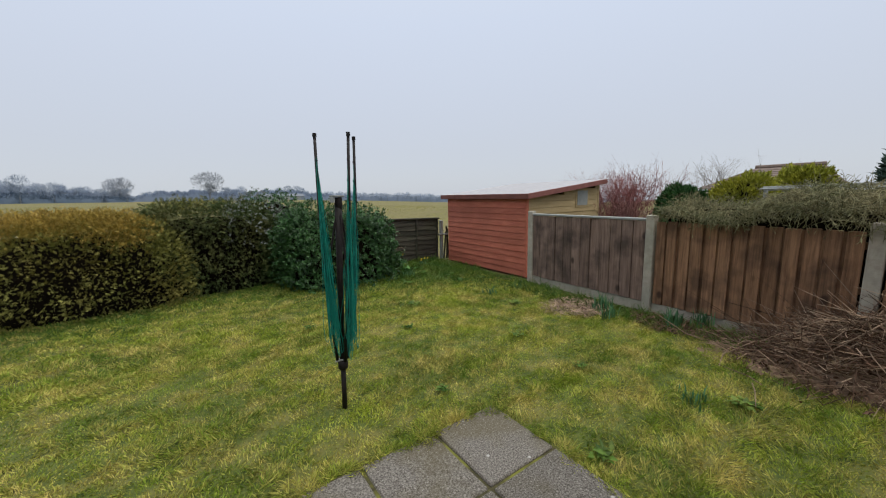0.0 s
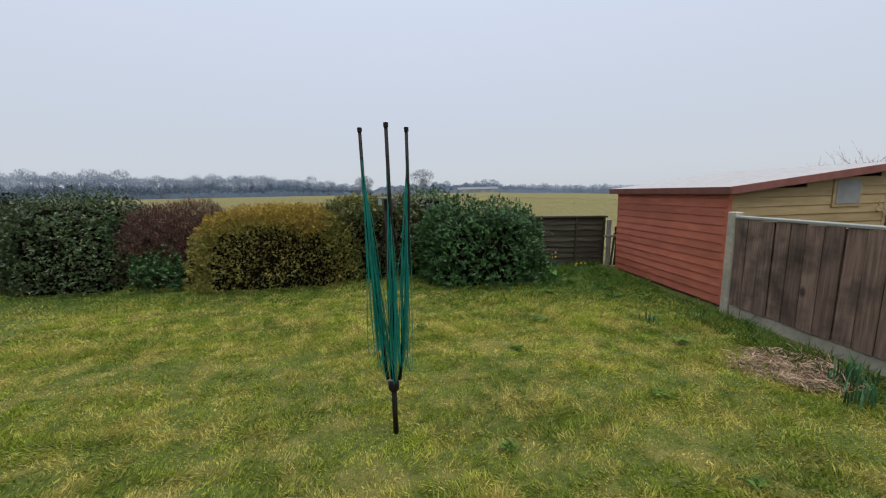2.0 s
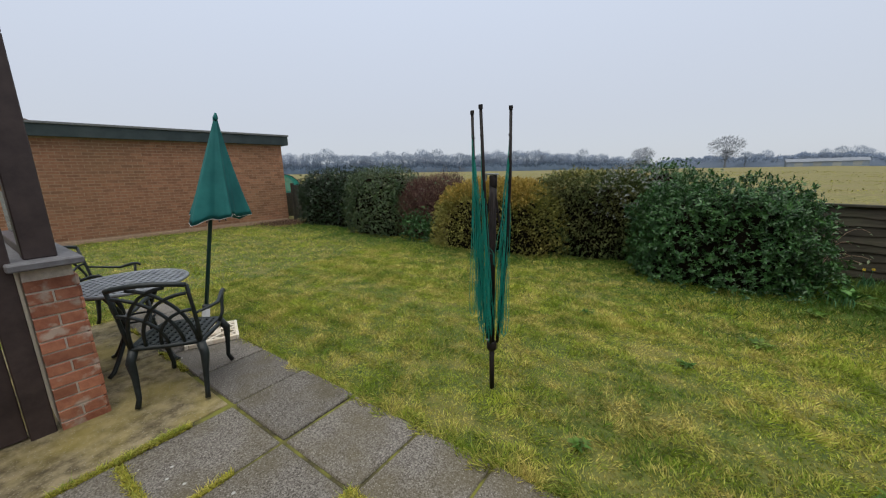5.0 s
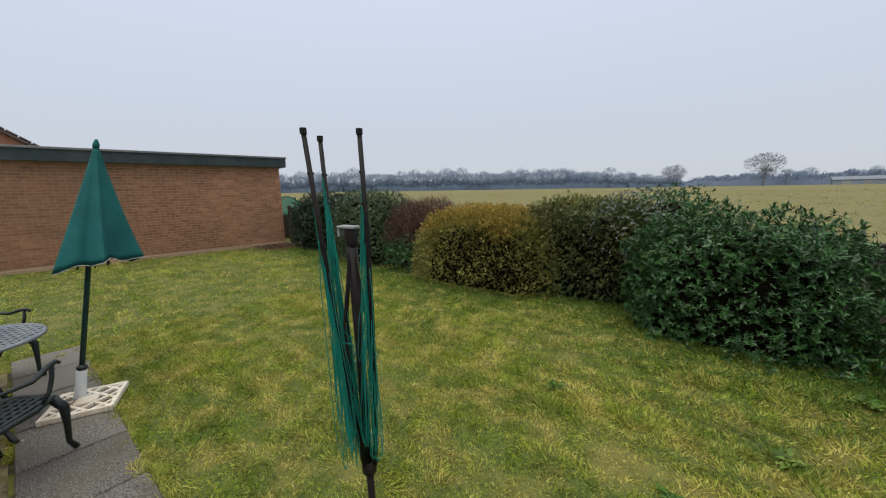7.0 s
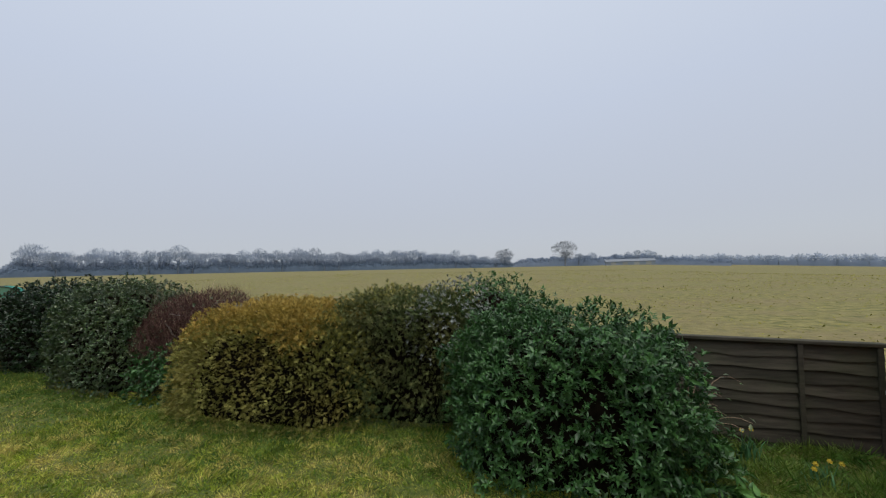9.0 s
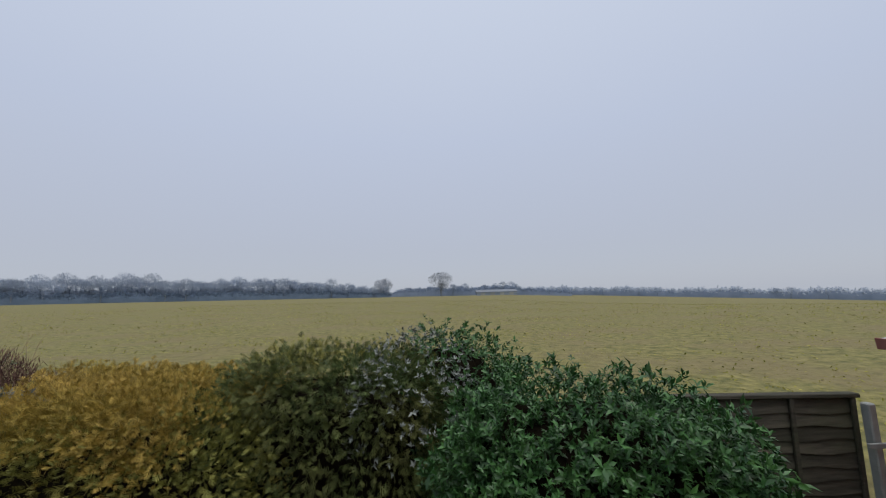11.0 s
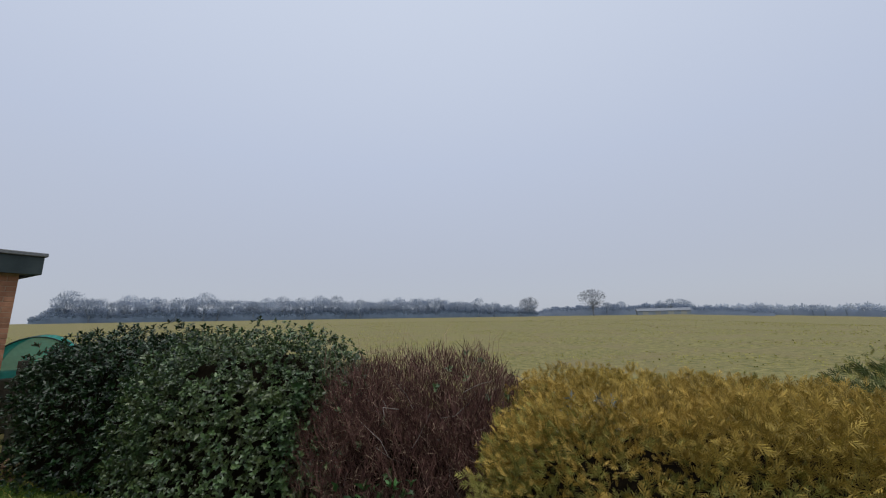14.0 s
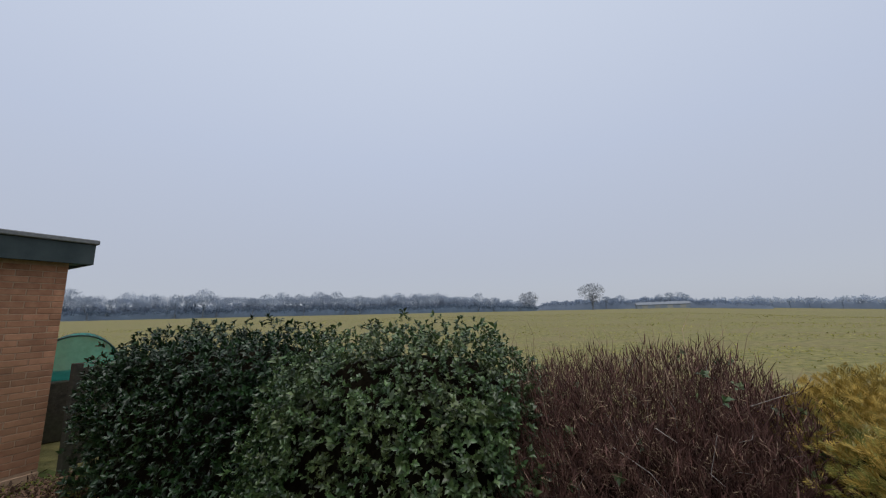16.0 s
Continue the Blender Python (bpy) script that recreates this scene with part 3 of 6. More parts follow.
grass_patch("grass", 130000, -2.7, 2.35, 0.0, 2.4, 0.06, M["grass"], patio_fringe, base=0.018, label="longer grass hanging over the patio's edge")


def by_hedge(p):
    x = p[:, 0]
    line = np.where(x < -5.5, 7.45, np.where(x < -2.4, 6.9, np.where(x < 0, 6.6, np.where(x < 1.6, 7.0, 6.15))))
    return (p[:, 1] > line - 1.15 * RNG.uniform(0, 1, len(p)) ** 1.3 + 0.1 * np.sin(x * 5)) & (p[:, 1] < line + 0.1)


grass_patch("rough_grass", 190000, -8, 4, 4.9, 7.8, 0.075, M["grass_rough"], by_hedge, width=0.006, label="longer dark green grass along the hedge foot")
grass_patch("rough_grass", 46000, 2.9, 5.05, 4.2, 7.45, 0.11, M["grass_rough"], lambda p: (p[:, 0] - 2.9) * 0.3 + (p[:, 1] - 4.2) * 0.22 > RNG.uniform(0.4, 1.15, len(p)), width=0.006, label="rough long grass in the garden's corner")
grass_patch("rough_grass", 9000, 4.55, 5.0, 0.2, 4.6, 0.11, M["grass_rough"], width=0.006, label="rough grass along the fence foot")


def crop_field():
    n = 110000
    d = 9 + 90 * RNG.uniform(0, 1, n) ** 1.6
    a = RNG.uniform(-1.3, 1.1, n)
    p = np.stack([d * np.sin(a), d * np.cos(a), np.zeros(n)], 1)
    p = p[(p[:, 1] > 8.8) & ((p[:, 0] > -8.6) | (p[:, 1] > 13))]
    k = len(p)
    row = np.sin((p[:, 1] * 0.96 + p[:, 0] * 0.28) * 14)
    p = p[(0.5 * row + wob(p, 0.7) + RNG.normal(size=k) * 0.7) > -0.2]
    p[:, 2] = 0.05 * wob(p, 0.5) * np.minimum((p[:, 1] - 9).clip(0) / 6, 1) + field_fall(p) - 0.005
    k = len(p)
    size = (0.045 + 0.0016 * np.linalg.norm(p, axis=1)) * RNG.uniform(0.5, 1.4, k)
    way = unit(RNG.normal(size=(k, 3)) * np.array([1, 1, 0.1]) + np.array([0, 0, 0.22]))
    v, t = slip_arrays(p, way, unit(RNG.normal(size=(k, 3)) * 0.2 + np.array([0, 0, 1.0])), size, size * 0.6)
    tagged(tri_mesh("crop", v, t, M["field_tuft"]), "sparse yellow-green seedling crop in a flat field", "crop", kind="stuff")


crop_field()

# ---- hedge along the field, bush by bush ----
HEDGE = [
    dict(x0=-8.45, x1=-5.5, y0=7.45, y1=9.2, top=1.67, power=4.0),
    dict(x0=-5.5, x1=-3.35, y0=6.98, y1=8.7, top=1.62, power=3.6),
    dict(x0=-4.0, x1=-1.77, y0=7.15, y1=8.5, top=1.43, power=2.8),
    dict(x0=-2.34, x1=0.5, y0=6.55, y1=8.5, top=1.31, power=3.6),
    dict(x0=-0.3, x1=1.75, y0=6.98, y1=8.4, top=1.46, power=4.4),
    dict(x0=1.0, x1=2.5, y0=7.25, y1=8.75, top=1.6, power=2.6),
    dict(x0=1.6, x1=3.5, y0=6.14, y1=7.6, top=1.33, power=3.8),
]
h = thing("hedge", label="clipped dark green laurel hedge beside the brick garage", category="hedge", group="field hedge")
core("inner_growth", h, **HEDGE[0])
leafy(h, M["laurel_dark"], 40000, 0.06, 0.028, cluster=6, rise=0.8, inset=(-0.03, 0.27), rough=0.08, **HEDGE[0])

h = thing("hedge", label="clipped pale-edged evergreen hedge with small leathery leaves", category="hedge", group="field hedge")
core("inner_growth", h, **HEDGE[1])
leafy(h, M["laurel_light"], 70000, 0.038, 0.022, cluster=6, rise=0.8, inset=(-0.03, 0.26), rough=0.08, **HEDGE[1])
leafy(h, M["laurel_light"], 700, 0.06, 0.028, name="stray_growth", cluster=7, inset=(-0.09, -0.02), rough=0.08, **HEDGE[1])
leafy(h, M["laurel"], 3800, 0.06, 0.03, name="low_growth", cluster=4, x0=-3.25, x1=-2.35, y0=6.85, y1=7.5, top=0.66, power=2.4, rough=0.12)

h = thing("bush", label="bare red-brown twiggy bush in winter", category="bush", group="field hedge")
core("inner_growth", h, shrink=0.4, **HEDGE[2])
twiggy(h, M["twig_red"], 6500, 0.13, 0.0022, name="twig_growth", up=1.0, spread=0.5, inset=(0.0, 0.3), **HEDGE[2])
fine_twigs(h, M["twig_red"], 105000, 0.11, 0.0046, name="fine_growth", up=1.0, spread=0.45, inset=(-0.02, 0.45), **HEDGE[2])
fine_twigs(h, M["twig_brown"], 17000, 0.075, 0.0028, name="pale_growth", up=0.5, spread=0.9, inset=(0.0, 0.25), **HEDGE[2])
twiggy(h, M["twig_grey"], 160, 0.25, 0.003, name="bare_stem", up=0.2, spread=1.0, inset=(0.0, 0.3), **HEDGE[2])
twiggy(h, M["twig_brown"], 60, 0.26, 0.002, name="long_shoot", up=1.6, spread=0.35, inset=(-0.05, 0.1), x0=-3.8, x1=-2.2, y0=7.4, y1=8.2, top=1.45, low=1.2)
leafy(h, M["laurel_light"], 900, 0.045, 0.026, name="stray_leaf", cluster=6, inset=(-0.02, 0.1), **HEDGE[2])

h = thing("hedge", label="golden brown clipped cypress, rounded on top", category="hedge", group="field hedge")
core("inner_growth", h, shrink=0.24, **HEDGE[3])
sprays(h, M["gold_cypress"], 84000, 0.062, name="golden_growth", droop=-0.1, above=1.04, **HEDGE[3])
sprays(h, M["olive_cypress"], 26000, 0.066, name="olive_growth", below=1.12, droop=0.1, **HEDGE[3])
leafy(h, M["frosted_leaf"], 260, 0.05, 0.014, name="pale_sprig", cluster=6, x0=-1.75, x1=-1.35, y0=7.05, y1=7.45, top=1.33, low=1.16, power=2, inset=(0, 0.03))

h = thing("hedge", label="green and bronze clipped cypress hedge", category="hedge", group="field hedge")
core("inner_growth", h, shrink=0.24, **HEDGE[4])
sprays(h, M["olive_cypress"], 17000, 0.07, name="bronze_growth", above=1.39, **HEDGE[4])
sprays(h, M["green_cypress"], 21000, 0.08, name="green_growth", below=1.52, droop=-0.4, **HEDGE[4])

h = thing("bush", label="tall dark evergreen bush with pale frosted leaves on one side", category="bush", group="field hedge")
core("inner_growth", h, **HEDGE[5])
leafy(h, M["laurel"], 24000, 0.05, 0.02, cluster=6, rough=0.12, **HEDGE[5])
leafy(h, M["laurel"], 200, 0.05, 0.024, name="stray_growth", cluster=7, inset=(-0.1, -0.02), **HEDGE[5])
leafy(h, M["frosted_leaf"], 4200, 0.036, 0.014, name="frosted_growth", cluster=5, inset=(-0.1, 0.04), x0=0.95, x1=1.85, y0=7.0, y1=8.3, top=1.56, power=2.6, low=0.75)

h = thing("hedge", label="broad dark green laurel bush with large glossy leaves", category="hedge", group="field hedge")
core("inner_growth", h, **HEDGE[6])
leafy(h, M["laurel"], 60000, 0.05, 0.02, cluster=7, rise=0.8, inset=(-0.03, 0.28), rough=0.1, **HEDGE[6])
leafy(h, M["laurel"], 1100, 0.07, 0.025, name="stray_growth", cluster=7, inset=(-0.1, -0.02), **HEDGE[6])
leafy(h, M["laurel"], 1200, 0.08, 0.03, name="low_growth", cluster=6, x0=3.1, x1=3.75, y0=6.2, y1=7.2, top=0.42, power=2, rough=0.1)


# ---- right-hand boundary ----
def board_fence():
    posts = [(5.13, 4.52), (5.07, 2.6), (5.03, 0.84), (4.98, -1.08)]
    post_bm = one(box, -0.05, 0.05, -0.05, 0.05, -0.1, 1.2, 0.008)
    proto = None
    for x, y in posts:
        if proto is None:
            proto = thing("fence_post", (x, y, 0), -1.7, "weathered pale concrete fence post", "fence post", "fence posts")
            part("shaft", post_bm, M["concrete"], proto)
        else:
            copy_thing(proto, pose(x, y, 0, 0, 0, -1.7))
    for k, ((xa, ya), (xb, yb)) in enumerate(zip(posts, posts[1:])):
        mat = M["fence_dark"] if k == 0 else M["fence_brown"]
        g = thing("gravel_board", (xb, yb, 0), -1.7, "low concrete gravel board under the fence panel", "gravel board", "gravel boards")
        part("slab", one(box, -0.02, 0.02, 0.055, ya - yb - 0.055, -0.05, 0.12, 0.006), M["concrete"], g)
        label = "dark weathered close-board fence panel with a capping rail" if k == 0 else "brown vertical-board fence panel between concrete posts"
        f = thing("board_fence", (xb, yb, 0.125), -1.7, label, "fence", "fence panels")
        w = ya - yb - 0.11
        n = 12 if k == 0 else 13
        step = w / n
        gap = 0.008 if k == 0 else 0.024
        a = one(box, -0.008, 0.006, gap / 2, step - gap / 2, 0, 1.0, 0.003)
        first = part("board", a, mat, f)
        for i in range(n):
            b = first if i == 0 else new("board", first.data)
            b.parent = f
            drop = 0.004 * ((i * 3) % 4) if k == 0 else 0.02 * (i % 2)
            b.matrix_basis = pose(-0.022 - drop, 0.055 + i * step, 0.0 + 0.004 * ((i * 7) % 3), 0, 0.3 * ((i * 5) % 3 - 1), 0)
        back = None
        for i in range(n - 1):
            if back is None:
                back = part("back_board", one(box, 0.0, 0.01, 0.02, step * 1.0 - 0.02, 0, 0.99), mat, f)
            b = back if i == 0 else new("back_board", back.data)
            b.parent = f
            b.matrix_basis = pose(-0.012, 0.055 + (i + 0.5) * step, 0.0)
        for z in (0.12, 0.5, 0.88):
            part("rail", one(box, 0.002, 0.04, 0.055, 0.055 + w, z - 0.03, z + 0.03, 0.005), mat, f)
        if k == 0:
            part("capping", one(box, -0.045, 0.045, 0.055, 0.055 + w, 1.005, 1.035, 0.006), M["fence_grey"], f, "pale weathered capping rail")


board_fence()


def garden_shed():
    x0, x1, y0, y1, low, high = 5.22, 7.3, 4.72, 7.0, 1.45, 1.68
    s = thing("garden_shed", label="red-painted shiplap garden shed with a pent felt roof", category="shed")
    part("floor_frame", one(box, x0 + 0.03, x1, y0 + 0.03, y1, 0.0, 0.06), M["shed_trim"], s)
    n = 13
    step = (low - 0.04) / n
    first = None
    for k in range(n):
        if first is None:
            bm = one(box, -0.012, 0.006, 0, y1 - y0, 0, step * 1.02, 0.003)
            for v in bm.verts:
                v.co.x -= 0.012 * (1 - v.co.z / step)
            first = part("board", bm, M["shed_red"], s)
            b = first
        else:
            b = new("board", first.data)
            b.parent = s
        b.location = (x0, y0, 0.04 + k * step)
    end = None
    for k in range(17):
        z = 0.04 + k * step
        if z > high - 0.05:
            break
        start = x0 + 0.02 if z < low - 0.06 else x0 + (z + step - low) / (high - low) * (x1 - x0)
        bm = one(box, start, x1, -0.012, 0.006, 0, step * 1.02, 0.003)
        for v in bm.verts:
            v.co.y -= 0.01 * (1 - v.co.z / step)
        b = part("end_board", bm, M["shed_tan"], s, "ochre-stained end board")
        b.location = (0, y0, z)
    for nm, sx in (("corner_post", x0), ("corner_post", x1)):
        part(nm, one(box, sx - 0.02, sx + 0.03, y0 - 0.022, y0 + 0.03, 0.03, low if sx == x0 else high, 0.004), M["shed_red"] if sx == x0 else M["shed_tan"], s)
    part("back_wall", one(box, x0 + 0.02, x1, y1 - 0.02, y1, 0.05, low), M["shed_red"], s)
    part("side_wall", one(box, x1 - 0.02, x1, y0, y1 - 0.02, 0.05, high), M["shed_tan"], s)
    slope = math.degrees(math.atan2(high - low, x1 - x0))
    L = math.hypot(x1 - x0, high - low)
    m = pose(x0, y0, low + 0.012, 0, -slope, 0)
    part("roof", one(box, -0.1, L + 0.12, -0.12, y1 - y0 + 0.12, 0, 0.03, 0.006, m), M["shed_felt"], s, "grey mineral felt roof")
    part("roof_edge", one(box, -0.115, -0.101, -0.135, y1 - y0 + 0.135, -0.055, 0.034, 0.003, m), M["shed_trim"], s)
    part("roof_edge", one(box, -0.1, L + 0.12, -0.135, -0.121, -0.055, 0.034, 0.003, m), M["shed_trim"], s)
    w = part("window", one(box, 6.55, 6.95, y0 - 0.03, y0 - 0.018, 1.2, 1.56, 0.003), M["shed_tan"], s)
    part("pane", one(box, 6.59, 6.91, y0 - 0.036, y0 - 0.031, 1.24, 1.52), M["fence_grey"], w, "clouded white window pane")


garden_shed()


def lap_fence():
    """The old waney-lap panel between the laurel and the shed."""
    y = 7.5
    f = thing("lap_fence", label="old dark larch-lap fence panel, mossy and sagging", category="fence panel")
    f.matrix_basis = pose(0, y, 0.12, 0, 1.5, 0)
    x0, x1 = 3.3, 5.24
    rnd = random.Random(3)
    for k in range(-2, 8):
        z = 0.05 + k * 0.11
        bm = bmesh.new()
        n = 14
        rows = []
        for i in range(n + 1):
            x = x0 + (x1 - x0) * i / n
            d = 0.012 * math.sin(i * 1.3 + k * 2.1) + rnd.uniform(-0.005, 0.005)
            rows.append([bm.verts.new((x, -0.025, z + d)), bm.verts.new((x, -0.006, z + 0.135)), bm.verts.new((x, 0.004, z + 0.135)), bm.verts.new((x, -0.012, z + d))])
        for a, b in zip(rows, rows[1:]):
            for j in range(4):
                bm.faces.new((a[j], b[j], b[(j + 1) % 4], a[(j + 1) % 4]))
        part("slat", bm, M["fence_old"], f)
    for x in (x0 + 0.02, 4.64, x1 - 0.04):
        part("batten", one(box, x - 0.02, x + 0.02, -0.05, -0.026, 0.02, 0.95, 0.004), M["fence_old"], f)
    part("capping", one(box, x0, x1 + 0.02, -0.055, 0.03, 0.95, 0.985, 0.006), M["fence_old"], f)
    g = thing("stake", (5.3, 7.42, 0), 0, "leaning grey timber stakes at the fence end", "stake")
    part("post", one(box, -0.04, 0.03, -0.04, 0.03, -0.05, 0.9, 0.01), M["fence_grey"], g)
    for dx, top, lean in ((0.1, 0.72, 3), (0.17, 0.78, -5), (0.02, 0.66, 6)):
        part("pale", one(box, -0.02, 0.02, -0.012, 0.012, 0, top, 0.005, pose(dx, -0.06, -0.02, 0, lean, 0)), M["fence_old"], g)
    part("crosspiece", one(box, -0.14, 0.2, -0.085, -0.06, 0.56, 0.6, 0.004), M["fence_grey"], g)


lap_fence()

# ---- garage on the far side ----
GAR = pose(-9.3, 7.78, 0, 0, 0, 180 - 7.5)  # local x along the end wall, y runs towards the house side


def garage():
    length, top = 6.45, 2.57
    g = thing("garage", label="flat-roofed orange-brown brick garage with a dark fascia", category="garage")
    g.matrix_basis = GAR
    part("wall", one(box, 0.005, 3.2, 0.0, length, 0, top), M["mortar"], g, "pale mortar behind the bricks")
    part("roof", one(box, -0.18, 3.4, -0.22, length + 0.25, top + 0.25, top + 0.31, 0.01), M["felt"], g)
    part("fascia", one(box, -0.15, -0.125, -0.19, length + 0.22, top - 0.02, top + 0.246, 0.004), M["fascia"], g, "dark grey-green timber fascia")
    part("fascia", one(box, -0.124, 3.4, -0.19, -0.165, top - 0.02, top + 0.246, 0.004), M["fascia"], g)
    part("fascia", one(box, -0.124, 3.4, length + 0.195, length + 0.22, top - 0.02, top + 0.246, 0.004), M["fascia"], g)
    part("soffit", one(box, -0.122, 0.3, -0.162, length + 0.19, top + 0.003, top + 0.02), M["fascia"], g)
    part("plinth", one(box, -0.012, 0.05, -0.01, length + 0.01, -0.05, 0.09, 0.006), M["mortar"], g, "rendered concrete plinth")
    return g


GARAGE = garage()


def pillar():
    """The end of the house's low porch wall with its sill and frame."""
    h = thing("porch", label="low red brick porch wall with a slate sill and dark frame", category="porch")
    part("wall", one(box, -2.2, -0.673, 0.99, 1.197, 0, 1.035), M["mortar_grey"], h)
    part("sill", one(box, -2.3, -0.6, 0.94, 1.25, 1.036, 1.08, 0.008), M["sill_slate"], h, "grey slate sill")
    part("frame_post", one(box, -0.86, -0.74, 1.02, 1.16, 1.08, 2.3, 0.006), M["frame_brown"], h, "dark brown frame post")
    part("frame_rail", one(box, -2.2, -0.861, 1.03, 1.15, 1.08, 1.14, 0.004), M["frame_brown"], h)
    part("frame_head", one(box, -2.2, -0.74, 1.02, 1.16, 2.301, 2.42, 0.004), M["frame_brown"], h)
    part("glazing", one(box, -2.2, -0.861, 1.085, 1.091, 1.141, 2.3), M["glass"], h)
    part("door_frame", one(box, -0.8, -0.69, 0.86, 0.97, 0.0, 2.42, 0.006), M["frame_brown"], h, "dark door jamb")
    part("door", one(box, -0.77, -0.73, -0.4, 0.855, 0.03, 2.0, 0.004), M["frame_brown"], h)
    part("back_wall", one(box, -2.2, 4.2, -0.9, -0.66, 0, 2.4), M["brick_red"], h, "plain brick house wall")
    part("door_head", one(box, -0.8, -0.69, -0.65, 0.97, 2.42, 2.5, 0.004), M["frame_brown"], h)


pillar()


# ---- patio ----
def patio():
    p = thing("patio", label="grey exposed-aggregate concrete paving slabs with mossy joints", category="patio", kind="structure")
    part("bed", one(box, -2.75, 2.14, -0.65, 2.25, -0.06, 0.012), M["joint_soil"], p, "soil and moss in the joints")
    first = None
    for i in range(-5, 4):
        for j in range(-4, 2):
            x, y = -0.045 + 0.6 * i, 1.105 + 0.6 * j
            if x > 2.1 or (i < 0 and j <= 0) or y + 0.6 < -0.6:
                continue
            end = x + 0.6
            if i == 2:
                end = 1.635
            elif i == 3:
                x, end = 1.635, 2.14
            if first is None:
                bm = one(box, 0.011, 0.589, 0.011, 0.589, -0.03, 0.022, 0.008)
                first = part("paving_slab", bm, M["slab"], p)
                b = first
            else:
                b = new("paving_slab", first.data)
                b.parent = p
            deep = 0.9 if j == 1 else 1.0
            b.matrix_basis = pose(x, y, 0.002 * ((i * 5 + j * 3) % 4), 0.25 * ((i + 2 * j) % 3 - 1), 0.25 * ((i * 2 + j) % 3 - 1), 0) @ Matrix.Diagonal(((end - x) / 0.6, deep, 1, 1))
    for k in range(2):
        part("paving_slab", one(box, -2.72 + 1.35 * k, -1.38 + 1.29 * k, 0.3, 1.69, -0.03, 0.02, 0.006), M["slab_mossy"], p, "smooth concrete slab stained green-brown")


patio()


def joint_moss():
    """Cushions of moss and grass blades along the slab joints."""
    n = 5200
    along = RNG.uniform(0, 1, n)
    pick = RNG.integers(0, 8, n)
    lines = [(-0.045, 1.1, -0.045, 2.22), (0.555, -0.5, 0.555, 2.22), (1.155, -0.5, 1.155, 2.22), (1.635, 0, 1.635, 2.22), (-2.7, 1.7, 2.1, 1.7), (0, 1.1, 2.1, 1.1), (0, 0.5, 2.1, 0.5), (-0.045, 0.3, -0.045, 1.7)]
    ends = np.array(lines)[pick]
    p = np.stack([ends[:, 0] + (ends[:, 2] - ends[:, 0]) * along, ends[:, 1] + (ends[:, 3] - ends[:, 1]) * along, np.full(n, 0.016)], 1)
    p = p[wob(p, 4.7) > 0.1]
    k = len(p)
    p[:, :2] += RNG.normal(0, 0.007, (k, 2))
    for name, reps, high, mat in (("moss", 9, 0.02, M["moss"]), ("grass_tuft", 3, 0.035, M["grass"])):
        q = np.repeat(p, reps, 0) + np.append(RNG.normal(0, 0.008, (k * reps, 2)), np.zeros((k * reps, 1)), 1)
        lean = RNG.normal(size=(len(q), 3)) * 0.6
        lean[:, 2] = 0
        v, t = blade_arrays(q, high * RNG.uniform(0.5, 1.4, len(q)), lean, np.full(len(q), 0.006 if name == "moss" else 0.003))
        tagged(tri_mesh(name, v, t, mat), "yellow-green moss in the paving joints" if name == "moss" else "thin grass growing in the paving joints", "moss" if name == "moss" else "grass", kind="stuff")


joint_moss()


